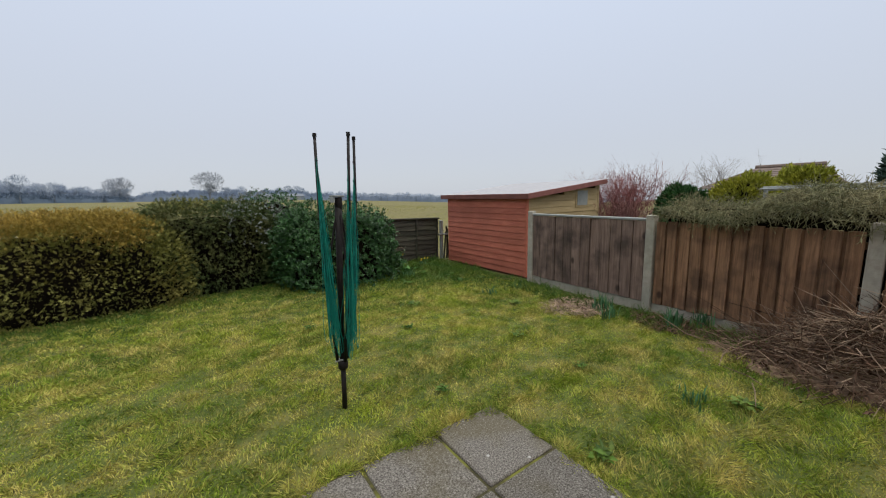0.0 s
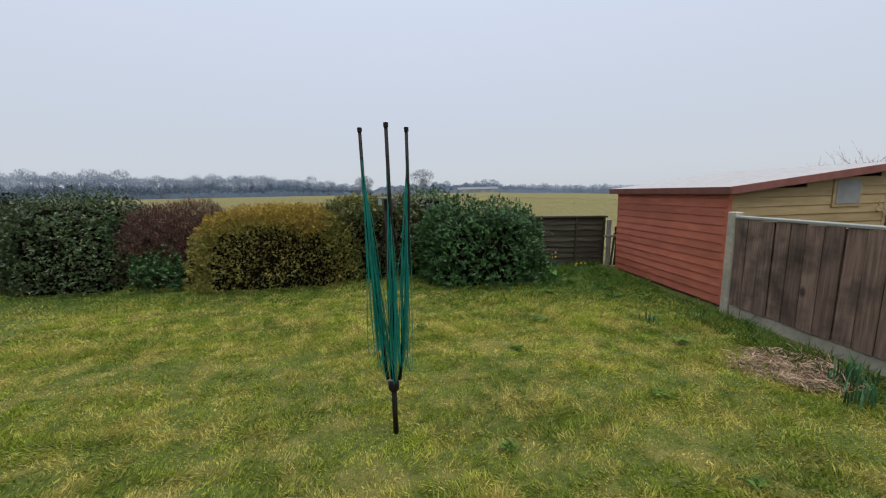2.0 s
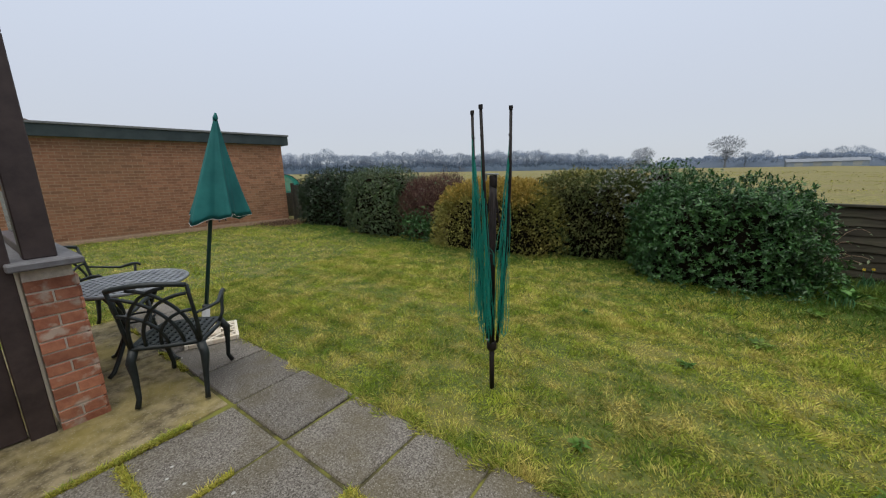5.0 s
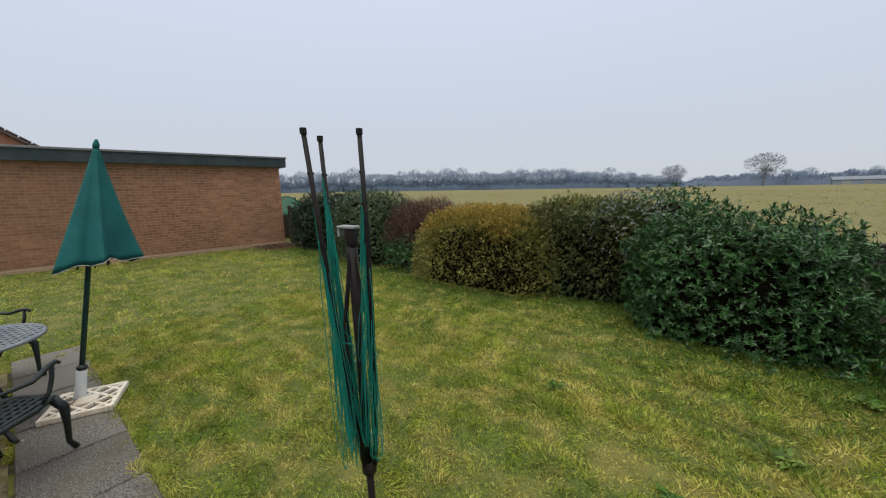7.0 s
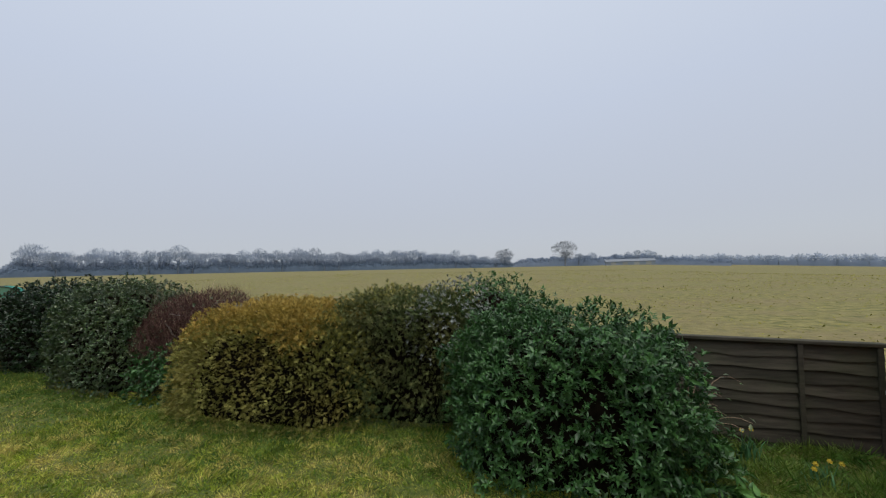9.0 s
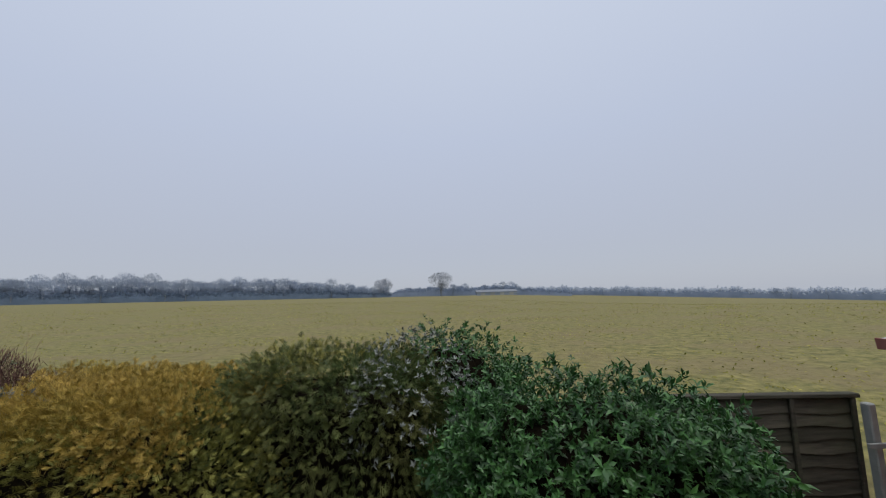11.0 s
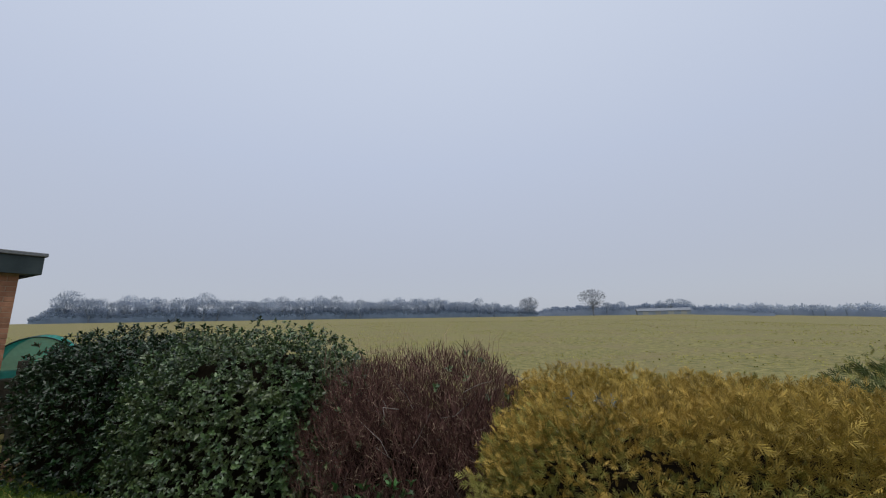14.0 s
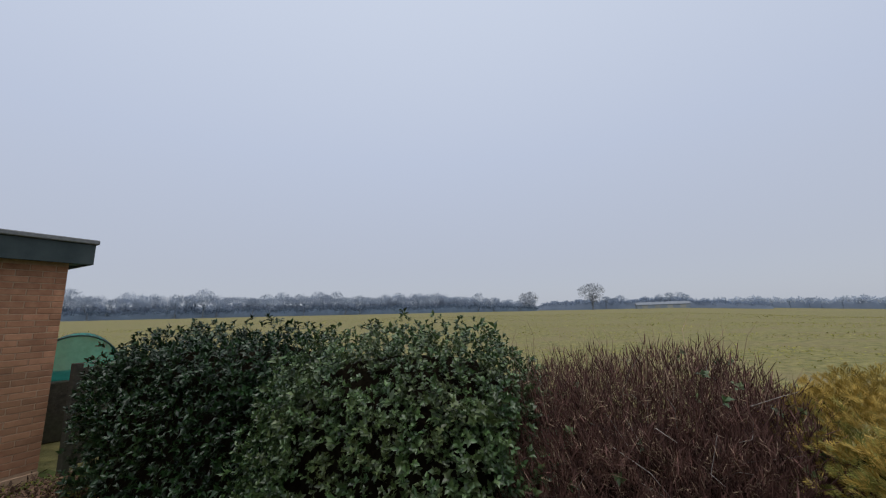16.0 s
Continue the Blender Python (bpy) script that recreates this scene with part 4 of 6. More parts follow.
# ---- folded rotary airer ----
def rotary_airer():
    bx, by = 1.29, 2.86
    a = thing("rotary_airer", (bx, by, 0), 0, "folded rotary clothes airer with teal lines, standing in the lawn", "clothes airer")
    part("ground_post", one(tube, [(0, 0, -0.05), (0.003, -0.012, 0.34)], 0.017, 10), M["airer_metal"], a, smooth=True)
    part("mast", one(tube, [(0.003, -0.012, 0.34), (0.015, -0.03, 0.95), (0.03, -0.052, 1.48)], [0.02, 0.02, 0.024], 10), M["airer_metal"], a, "dark rusty mast", smooth=True)
    part("collar", one(tube, [(0.003, -0.01, 0.3), (0.003, -0.011, 0.315), (0.004, -0.013, 0.36), (0.004, -0.014, 0.37)], [0.022, 0.034, 0.034, 0.024], 12), M["airer_metal"], a, smooth=True)
    hub = part("top_hub", one(tube, [(0.03, -0.05, 1.41), (0.03, -0.05, 1.43), (0.03, -0.052, 1.485), (0.03, -0.052, 1.49)], [0.021, 0.025, 0.025, 0.022], 10), M["airer_metal"], a, smooth=True)
    part("hub_plate", one(box, -0.05, 0.03, -0.028, 0.028, 0, 0.012, 0.003, pose(0.03, -0.052, 1.491, 0, 2, 20)), M["fence_grey"], hub, "weathered pale grey top plate")
    part("hub_ear", one(box, -0.052, -0.04, -0.02, 0.02, -0.035, 0, 0.002, pose(0.03, -0.052, 1.491, 0, 2, 20)), M["fence_grey"], hub)
    part("foot_bracket", one(box, -0.045, 0.012, -0.022, 0.022, 0, 0.012, 0.003, pose(0.0, -0.012, 0.372, 0, -14, -30)), M["fence_grey"], a, "pale worn foot bracket")
    tips = [Vector((-0.1, -0.08, 1.865)), Vector((0.05, -0.24, 1.86)), Vector((0.15, -0.07, 1.865))]
    feet = [Vector((-0.03, -0.005, 0.37)), Vector((0.012, -0.045, 0.37)), Vector((0.04, -0.005, 0.37))]
    bars = []
    for f, t in zip(feet, tips):
        mid = f.lerp(t, 0.5) + Vector(((f + t).x * 0.16, (f + t).y * 0.05, 0))
        bars.append((f, mid, t))
        arm = part("arm", one(tube, [f, f.lerp(mid, 0.5) + (mid - f.lerp(t, 0.5)) * 0.25, mid, mid.lerp(t, 0.5) + (mid - f.lerp(t, 0.5)) * 0.25, t], [0.0115, 0.0115, 0.0105, 0.0095, 0.0092], 8), M["airer_metal"], a, smooth=True)
        part("end_cap", one(tube, [t - Vector((0, 0, 0.012)), t + Vector((0, 0, 0.01))], 0.0125, 8), M["airer_metal"], arm)
        for q in (0.62, 0.72, 0.82, 0.9):
            c = mid.lerp(t, (q - 0.5) * 2)
            part("line_clip", one(box, -0.006, 0.006, -0.0125, 0.0125, -0.005, 0.005, 0.002, Matrix.Translation(c)), M["airer_metal"], arm)
        part("strut", one(tube, [Vector((0.03, -0.052, 1.46)), mid.lerp(f, 0.1) * 0.7 + Vector((0.02, -0.04, 1.2)) * 0.3, f.lerp(mid, 0.35)], 0.007, 6), M["airer_metal"], a)
    rnd = random.Random(11)

    def on(bar, q):
        f, mid, t = bar
        return f.lerp(mid, q * 2) if q < 0.5 else mid.lerp(t, q * 2 - 1)

    centre = Vector((0.02, -0.03, 0))

    def line(a0, a1, foot, low, slack):
        """One length of line: down from the arm, a bend at the bottom, and up again."""
        pts = []
        gap = Vector((rnd.uniform(-0.02, 0.02), rnd.uniform(-0.02, 0.02), 0)) + (Vector((a1.x - a0.x, a1.y - a0.y, 0)) * 0.2)
        for end, sign, order in ((a0, -1, (0, 0.12, 0.3, 0.5, 0.7, 0.86, 0.95)), (a1, 1, (0.95, 0.86, 0.7, 0.5, 0.3, 0.12, 0))):
            base = foot + gap * sign + Vector((0, 0, low + 0.07))
            for q in order:
                bow = math.sin(math.pi * q) * slack
                pts.append(end.lerp(base, q) + Vector((bow * sign * 0.6, -bow * 0.5, 0)) + Vector((0.003 * math.sin(9 * q + low * 40), 0.003 * math.cos(11 * q + low * 50), 0)))
            if sign < 0:
                for turn in (-0.8, 0.0, 0.8):
                    pts.append(foot + gap * turn + Vector((0, 0, low + 0.045 * abs(turn) ** 2)))
        part("washing_line", one(tube, pts, 0.0019, 5, False), M["cord_teal"], a)

    for k in range(62):
        i = (0, 1, 2, 0, 2, 1, 0)[k % 7]
        q = 0.36 + 0.62 * ((k * 0.618) % 1.0)
        a0, a1 = on(bars[i], q), on(bars[i], max(0.33, q - rnd.uniform(0.02, 0.16)))
        flat = Vector((a0.x, a0.y, 0)) - centre
        foot = centre + flat * rnd.uniform(0.25, 0.75) + Vector((rnd.uniform(-0.025, 0.025), rnd.uniform(-0.025, 0.025), 0))
        low = rnd.uniform(0.4, 0.6) if k % 6 else rnd.uniform(0.65, 0.95)
        line(a0, a1, foot, low, rnd.uniform(0.0, 0.02))
    for k in range(4):
        a0, a1 = on(bars[0], 0.97 - 0.045 * k), on(bars[0], 0.88 - 0.05 * k)
        line(a0, a1, Vector((tips[0].x + 0.022 * k - 0.01, tips[0].y - 0.01 * k, 0)), 0.55 + 0.03 * (k % 3), 0.008)


rotary_airer()


# ---- garden furniture ----
def lattice_top(top, r, z, thick, pitch, bar):
    """The pierced casting within the rim: two crossed sets of bars."""
    for way in (0, 1):
        k = -r + pitch / 2
        while k < r:
            half = math.sqrt(max(r * r - k * k, 0)) - 0.005
            if half > 0.03:
                m = pose(0, 0, z, 0, 0, 45 + 90 * way)
                part("lattice_bar", one(box, -half, half, k - bar / 2, k + bar / 2, -thick + 0.001 * way, -0.001 * way, 0, m), M["cast_top"], top)
            k += pitch


def bistro_table():
    t = thing("bistro_table", (-1.33, 1.58, 0.022), 10, "round cast-metal garden table with a pierced lattice top", "table")
    r = 0.385
    ring = [(r * math.cos(a), r * math.sin(a), 0.682) for a in np.linspace(0, 2 * math.pi, 49)]
    top = part("tabletop", one(tube, ring, 0.014, 8, False), M["cast_top"], t, "grey pierced lattice top", smooth=True)
    lattice_top(top, r, 0.69, 0.012, 0.05, 0.022)
    part("boss", one(tube, [(0, 0, 0.67), (0, 0, 0.693)], 0.04, 16), M["cast_top"], t)
    for k in range(4):
        a = radians(90 * k + 20)
        c, s = math.cos(a), math.sin(a)
        pts = [(c * q, s * q, z) for q, z in ((0.25, 0.675), (0.2, 0.6), (0.13, 0.48), (0.11, 0.36), (0.15, 0.22), (0.22, 0.1), (0.27, 0.03), (0.31, 0.012))]
        part("leg", one(tube, pts, [0.017, 0.018, 0.018, 0.016, 0.016, 0.016, 0.017, 0.014], 8), M["cast_black"], t, smooth=True)
    part("brace_ring", one(tube, [(0.12 * math.cos(a), 0.12 * math.sin(a), 0.38) for a in np.linspace(0, 2 * math.pi, 25)], 0.009, 6, False), M["cast_black"], t, smooth=True)


bistro_table()


def bistro_chair():
    """Faces its own +y; the back leans to -y."""
    c = thing("garden_chair", label="black cast-metal garden armchair with a crossed-hoop back", category="chair", group="garden chairs")
    hw, hd, sz = 0.205, 0.22, 0.42

    edge = [(-hw, -hd, sz - 0.01), (-hw - 0.02, 0.05, sz - 0.01), (-hw + 0.01, hd - 0.02, sz - 0.012), (0, hd + 0.03, sz - 0.016),
            (hw - 0.01, hd - 0.02, sz - 0.012), (hw + 0.02, 0.05, sz - 0.01), (hw, -hd, sz - 0.01), (0, -hd - 0.015, sz - 0.01), (-hw, -hd, sz - 0.01)]
    seat = part("seat", one(tube, edge, 0.016, 8, False), M["cast_black"], c, smooth=True)
    for i in range(9):
        x = -hw + 0.025 + (2 * hw - 0.05) * i / 8
        part("seat_slat", one(box, x - 0.012, x + 0.012, -hd + 0.02, hd - 0.01, sz - 0.012, sz, 0), M["cast_black"], seat)
        y = -hd + 0.025 + (2 * hd - 0.05) * i / 8
        part("cross_slat", one(box, -hw + 0.02, hw - 0.02, y - 0.01, y + 0.01, sz - 0.014, sz - 0.002, 0), M["cast_black"], seat)
    for sx in (-1, 1):
        front = [(sx * (hw - 0.02), hd - 0.02, sz - 0.02), (sx * (hw + 0.015), hd + 0.01, sz - 0.1), (sx * (hw + 0.005), hd + 0.02, 0.2), (sx * (hw - 0.01), hd + 0.03, 0.07), (sx * (hw + 0.005), hd + 0.055, 0.012)]
        part("leg", one(tube, front, [0.028, 0.027, 0.018, 0.015, 0.018], 8), M["cast_black"], c, smooth=True)
        back = [(sx * (hw - 0.01), -hd + 0.01, sz - 0.02), (sx * (hw + 0.01), -hd - 0.01, sz - 0.1), (sx * hw, -hd - 0.015, 0.2), (sx * (hw - 0.005), -hd - 0.03, 0.07), (sx * hw, -hd - 0.055, 0.012)]
        part("leg", one(tube, back, [0.03, 0.029, 0.02, 0.016, 0.018], 8), M["cast_black"], c, smooth=True)
        up = [(sx * (hw - 0.005), -hd, sz), (sx * (hw + 0.005), -hd - 0.03, 0.56), (sx * (hw + 0.005), -hd - 0.06, 0.7), (sx * (hw + 0.008), -hd - 0.1, 0.84)]
        part("back_upright", one(tube, up, [0.016, 0.013, 0.012, 0.013], 8), M["cast_black"], c, smooth=True)
        arm = [(sx * (hw + 0.01), -hd - 0.05, 0.63), (sx * (hw + 0.04), -0.1, 0.61), (sx * (hw + 0.055), 0.02, 0.6), (sx * (hw + 0.045), 0.14, 0.635), (sx * (hw + 0.04), 0.2, 0.64), (sx * (hw + 0.04), 0.225, 0.62)]
        part("armrest", one(tube, arm, [0.009, 0.011, 0.013, 0.015, 0.014, 0.01], 8), M["cast_black"], c, smooth=True)
        post = [(sx * (hw + 0.042), 0.17, 0.63), (sx * (hw + 0.03), 0.17, 0.55), (sx * (hw + 0.035), 0.13, 0.48), (sx * (hw + 0.015), 0.1, sz)]
        part("arm_post", one(tube, post, 0.012, 8), M["cast_black"], c, smooth=True)

    def on_back(x, z):
        q = (z - sz) / 0.42
        return (x, -hd - 0.1 * q - 0.005 - 0.03 * (1 - (x / hw) ** 2) * q, z)

    top = [on_back(x, 0.835 + 0.035 * (1 - (x / 0.225) ** 2)) for x in np.linspace(-0.213, 0.213, 11)]
    part("top_rail", one(tube, top, 0.0165, 8), M["cast_black"], c, smooth=True)
    for a, b, rise in ((-0.19, 0.1, 0.415), (-0.11, 0.2, 0.36), (-0.02, 0.205, 0.24)):
        for sx in (-1, 1):
            pts = [on_back(sx * (a + (b - a) * (1 - math.cos(q * 1.5708))), sz + 0.003 + rise * math.sin(q * 1.5708)) for q in np.linspace(0, 1, 10)]
            part("back_hoop", one(tube, pts, 0.0112, 6), M["cast_black"], c, smooth=True)
    return c


chair = bistro_chair()
chair.matrix_basis = pose(-0.6, 1.65, 0.022, 0, 0, 51)
copy_thing(chair, pose(-2.38, 1.58, 0.022, 0, 0, -48))


def parasol():
    p = thing("parasol", (-1.42, 2.07, 0), 0, "closed dark green garden parasol in a weighted base", "parasol")
    top = Vector((0.085, 0.345, 2.06))

    def on(q):
        return Vector((0, 0, 0.05)).lerp(top, q)

    part("pole", one(tube, [on(0), on(0.5), on(0.995)], 0.018, 10), M["pole_green"], p, smooth=True)
    part("finial", one(tube, [on(0.985), on(1.0), on(1.012), on(1.02)], [0.02, 0.022, 0.014, 0.008], 10), M["parasol"], p, smooth=True)
    part("sleeve", one(tube, [on(0.0), on(0.02), on(0.118), on(0.123)], [0.05, 0.038, 0.033, 0.024], 14), M["plastic_white"], p, "pale grey plastic base tube", smooth=True)
    part("collar", one(tube, [on(0.12), on(0.126), on(0.133), on(0.14)], [0.03, 0.036, 0.036, 0.022], 12), M["cast_black"], p)
    bm = bmesh.new()
    rows, n = [], 96

    def cloth(q, a):
        """A place on the hanging canvas, q down from the tip, a round it: a few broad folds with sharp valleys."""
        fold = 1 + (0.04 + 0.19 * q) * (1 - 2 * abs(math.sin(2.5 * a + 0.5 * math.sin(2 * a))) ** 0.7) + 0.04 * q * math.sin(13 * a + 2 * math.sin(3 * a))
        hem = 0.014 * q ** 6 * (math.sin(2 * a + 1) + 0.5 * math.sin(7 * a))
        side = Vector((math.cos(a), math.sin(a), 0)) * (0.012 + 0.238 * q ** 1.04) * fold
        return on(1.0 - 0.455 * q + hem) + Vector((0, 0.05 * q, 0)) + side

    for k in range(21):
        rows.append([bm.verts.new(cloth(k / 20, 2 * math.pi * i / n)) for i in range(n)])
    for k in (1, 2):
        row = []
        for i in range(n):
            v = rows[20][i].co - on(0.55)
            row.append(bm.verts.new(on(0.55 + 0.02 * k) + v * (0.93 - 0.25 * k) + Vector((0, 0, 0.01 * k))))
        rows.append(row)
    for a, b in zip(rows, rows[1:]):
        for i in range(n):
            bm.faces.new((a[i], a[(i + 1) % n], b[(i + 1) % n], b[i]))
    canopy = part("canopy", bm, M["parasol"], p, "folded dark green canvas canopy", smooth=True)
    hem = [cloth(1.0, a) for a in np.linspace(0, 2 * math.pi, 97)]
    part("hem", one(tube, hem, 0.0018, 4, False), M["plastic_white"], canopy, "pale stitched hem")
    for k in range(8):
        a = 2 * math.pi * k / 8 + 0.2
        d = Vector((math.cos(a), math.sin(a), 0))
        part("rib_end", one(tube, [on(0.62) + d * 0.07, on(0.53) + d * 0.13], 0.006, 6), M["cast_black"], p)
    t = thing("parasol_stand", (-1.33, 2.1, 0.024), -22, "cream moulded square parasol base with a pierced pattern", "parasol base")

    def tray(bm):
        h = 0.215
        for x0, x1, y0, y1 in ((-h, h, -h, -h + 0.03), (-h, h, h - 0.03, h), (-h, -h + 0.03, -h + 0.031, h - 0.031), (h - 0.03, h, -h + 0.031, h - 0.031)):
            box(bm, x0, x1, y0, y1, 0, 0.045, 0.006)
        for way in (45, -45):
            for k in range(-2, 3):
                off = 0.095 * k
                half = (h - 0.02) * math.sqrt(2) - abs(off)
                box(bm, -half, half, off - 0.012, off + 0.012, 0.012 + 0.001 * (way > 0), 0.04 + 0.001 * (way > 0), 0.003, pose(0, 0, 0, 0, 0, way))
        box(bm, -0.07, 0.07, -0.07, 0.07, 0.005, 0.05, 0.01)

    part("grille", one(tray), M["tray_cream"], t)
    part("pan", one(box, -0.2, 0.2, -0.2, 0.2, 0, 0.008), M["cast_black"], t)


parasol()


# ---- plants and litter along the fence ----
def brush_heap():
    h = thing("brush_heap", label="heap of dry brown prunings and dead stems by the fence", category="brush heap", kind="stuff")
    n = 6000
    t = RNG.beta(1.8, 2.0, n)
    x = 4.98 - np.abs(RNG.normal(0, 0.3, n))
    y = -0.6 + 2.25 * t
    y = np.where(x < 4.3, np.minimum(y, 1.25 + 0.3 * RNG.normal(size=n)), y)
    top = 0.56 * np.exp(-((x - 4.65) / 0.42) ** 2) * np.exp(-((y - 0.55) / 0.65) ** 2) + 0.03
    p = np.stack([x, y, RNG.uniform(0.0, 1.0, n) * top], 1)
    way = unit(RNG.normal(size=(n, 3)) * np.array([1.0, 1.0, 0.28]))
    s = RNG.uniform(0.08, 0.5, n) * np.where(RNG.uniform(size=n) < 0.12, 1.8, 1)
    mid = p + way * (s * 0.5)[:, None] + np.array([0, 0, 0.02])
    tip = mid + unit(way + RNG.normal(size=(n, 3)) * 0.35) * (s * 0.5)[:, None]
    r = RNG.uniform(0.002, 0.0055, n)
    v1, t1 = stick_arrays(p, mid, r, r * 0.9)
    v2, t2 = stick_arrays(mid, tip, r * 0.9, r * 0.5)
    v = np.concatenate([v1, v2])
    v[:, 2] = np.maximum(v[:, 2], 0.004)
    v[:, 0] = np.minimum(v[:, 0], 5.0)
    dark = RNG.uniform(size=n) < 0.5
    for name, some, mat in (("dead_stem", ~dark, M["twig_brown"]), ("dark_stem", dark, M["leaf_litter"])):
        own = np.repeat(some, 6)
        tri_mesh(name, v, np.concatenate([t1[own], (t2 + len(v1))[own]]), mat, h)["kind"] = "stuff"
    n = 9000
    x = 4.98 - np.abs(RNG.normal(0, 0.36, n))
    y = RNG.normal(0.5, 0.65, n)
    z = 0.36 * np.exp(-((x - 4.65) / 0.42) ** 2) * np.exp(-((y - 0.55) / 0.65) ** 2) * RNG.uniform(0.6, 1, n) + 0.01
    keep = (y < 1.55) & (x > 3.8 + 0.5 * np.maximum(y - 0.9, 0))
    p = np.stack([x, y, z], 1)[keep]
    v, t = leaf_arrays(p, RNG.normal(size=p.shape), np.array([0, 0, 1.0]) + RNG.normal(size=p.shape) * 0.4, RNG.uniform(0.03, 0.07, len(p)), RNG.uniform(0.012, 0.03, len(p)))
    v[:, 2] = np.maximum(v[:, 2], 0.004)
    tri_mesh("dead_leaf", v, t, M["leaf_litter"], h)["kind"] = "stuff"
    bm = bmesh.new()
    rows = []
    for i in range(21):
        row = []
        for j in range(15):
            xx, yy = 4.15 + 0.83 * j / 14, -1.0 + 2.9 * i / 20
            zz = 0.34 * math.exp(-((xx - 4.68) / 0.4) ** 2) * math.exp(-((yy - 0.55) / 0.62) ** 2) + 0.012 * math.sin(xx * 31 + yy * 17)
            row.append(bm.verts.new((xx, yy, zz if 0 < i < 20 and 0 < j else -0.03)))
        rows.append(row)
    for a, b in zip(rows, rows[1:]):
        for q in range(14):
            bm.faces.new((a[q], a[q + 1], b[q + 1], b[q]))
    part("heap_inside", bm, M["earth"], h, smooth=True)


brush_heap()


def soil_strip():
    """Bare, strewn earth at the fence foot."""
    for k, (cx, cy, rx, ry) in enumerate(((4.5, 3.2, 0.4, 0.35), (4.75, 2.1, 0.22, 0.5))):
        n = 1500
        a, q = RNG.uniform(0, 6.28, n), np.sqrt(RNG.uniform(0, 1, n))
        p = np.stack([cx + rx * q * np.cos(a) * (1 + 0.2 * np.sin(3 * a)), cy + ry * q * np.sin(a), np.full(n, 0.012) + RNG.uniform(0, 0.04, n)], 1)
        v, t = leaf_arrays(p, RNG.normal(size=p.shape) * np.array([1, 1, 0.2]), np.array([0, 0, 1.0]) + RNG.normal(size=p.shape) * 0.3, RNG.uniform(0.05, 0.13, n), RNG.uniform(0.005, 0.012, n))
        tagged(tri_mesh("dead_grass", v, t, M["leaf_litter"] if k else M["twig_brown"]), "dead brown stalks strewn over bare earth", "plant litter", "fence litter", "stuff")


soil_strip()
n = 2600
p = np.stack([RNG.normal(-8.7, 0.35, n), RNG.normal(7.25, 0.35, n), RNG.uniform(0.02, 0.06, n)], 1)
v, t = leaf_arrays(p, RNG.normal(size=p.shape), np.array([0, 0, 1.0]) + RNG.normal(size=p.shape) * 0.4, RNG.uniform(0.03, 0.08, n), RNG.uniform(0.015, 0.035, n))
tagged(tri_mesh("fallen_leaves", v, t, M["leaf_litter"]), "brown fallen leaves at the garage corner", "leaf litter", kind="stuff")


def daffodil(x, y, n, flowers, tall, seed):
    rng = np.random.default_rng(seed)
    d = thing("daffodil", (x, y, 0), 0, "clump of yellow daffodils in rough grass" if flowers else "clump of blue-green daffodil leaves without flowers", "daffodil", "daffodil clumps")
    p = np.stack([rng.normal(0, 0.05, n), rng.normal(0, 0.05, n), np.zeros(n)], 1)
    lean = unit(rng.normal(size=(n, 3))) * rng.uniform(0.1, 0.6, (n, 1))
    lean[:, 2] = 0
    v, t = blade_arrays(p, tall * rng.uniform(0.7, 1.2, n), lean, np.full(n, 0.013))
    tri_mesh("leaf_tuft", v, t, M["daffodil_leaf"], d)["kind"] = "stuff"
    for k in range(flowers):
        bx, by, h = rng.normal(0, 0.09), rng.normal(0, 0.07), tall * rng.uniform(0.95, 1.3)
        f = part("flower_stem", one(tube, [(bx * 0.4, by * 0.4, 0), (bx, by, h), (bx - 0.01, by - 0.03, h + 0.01)], 0.003, 5), M["daffodil_leaf"], d)
        bm = bmesh.new()
        c = Vector((bx - 0.01, by - 0.035, h + 0.01))
        for a in range(6):
            w = Vector((math.cos(a * 1.047), -0.15, math.sin(a * 1.047)))
            s = Vector((-math.sin(a * 1.047), 0, math.cos(a * 1.047)))
            q = [bm.verts.new(c + o) for o in (Vector(), w * 0.011 + s * 0.007, w * 0.021, w * 0.011 - s * 0.007)]
            bm.faces.new(q)
        tube(bm, [c, c + Vector((0, -0.012, 0)), c + Vector((0, -0.024, 0))], [0.005, 0.007, 0.01], 8, False)
        part("flower", bm, M["daffodil_petal"], f)


for spec in ((4.1, 7.2, 40, 2, 0.19, 1), (4.45, 6.9, 40, 4, 0.14, 2), (4.66, 2.95, 46, 0, 0.24, 3), (4.45, 2.72, 30, 0, 0.2, 4), (4.72, 2.15, 50, 0, 0.25, 5),
             (4.9, 1.95, 34, 0, 0.26, 6), (4.1, 4.4, 26, 0, 0.14, 7), (3.7, 6.2, 30, 0, 0.16, 8), (3.3, 1.45, 30, 0, 0.1, 9), (4.7, 4.35, 20, 0, 0.14, 10)):
    daffodil(*spec)


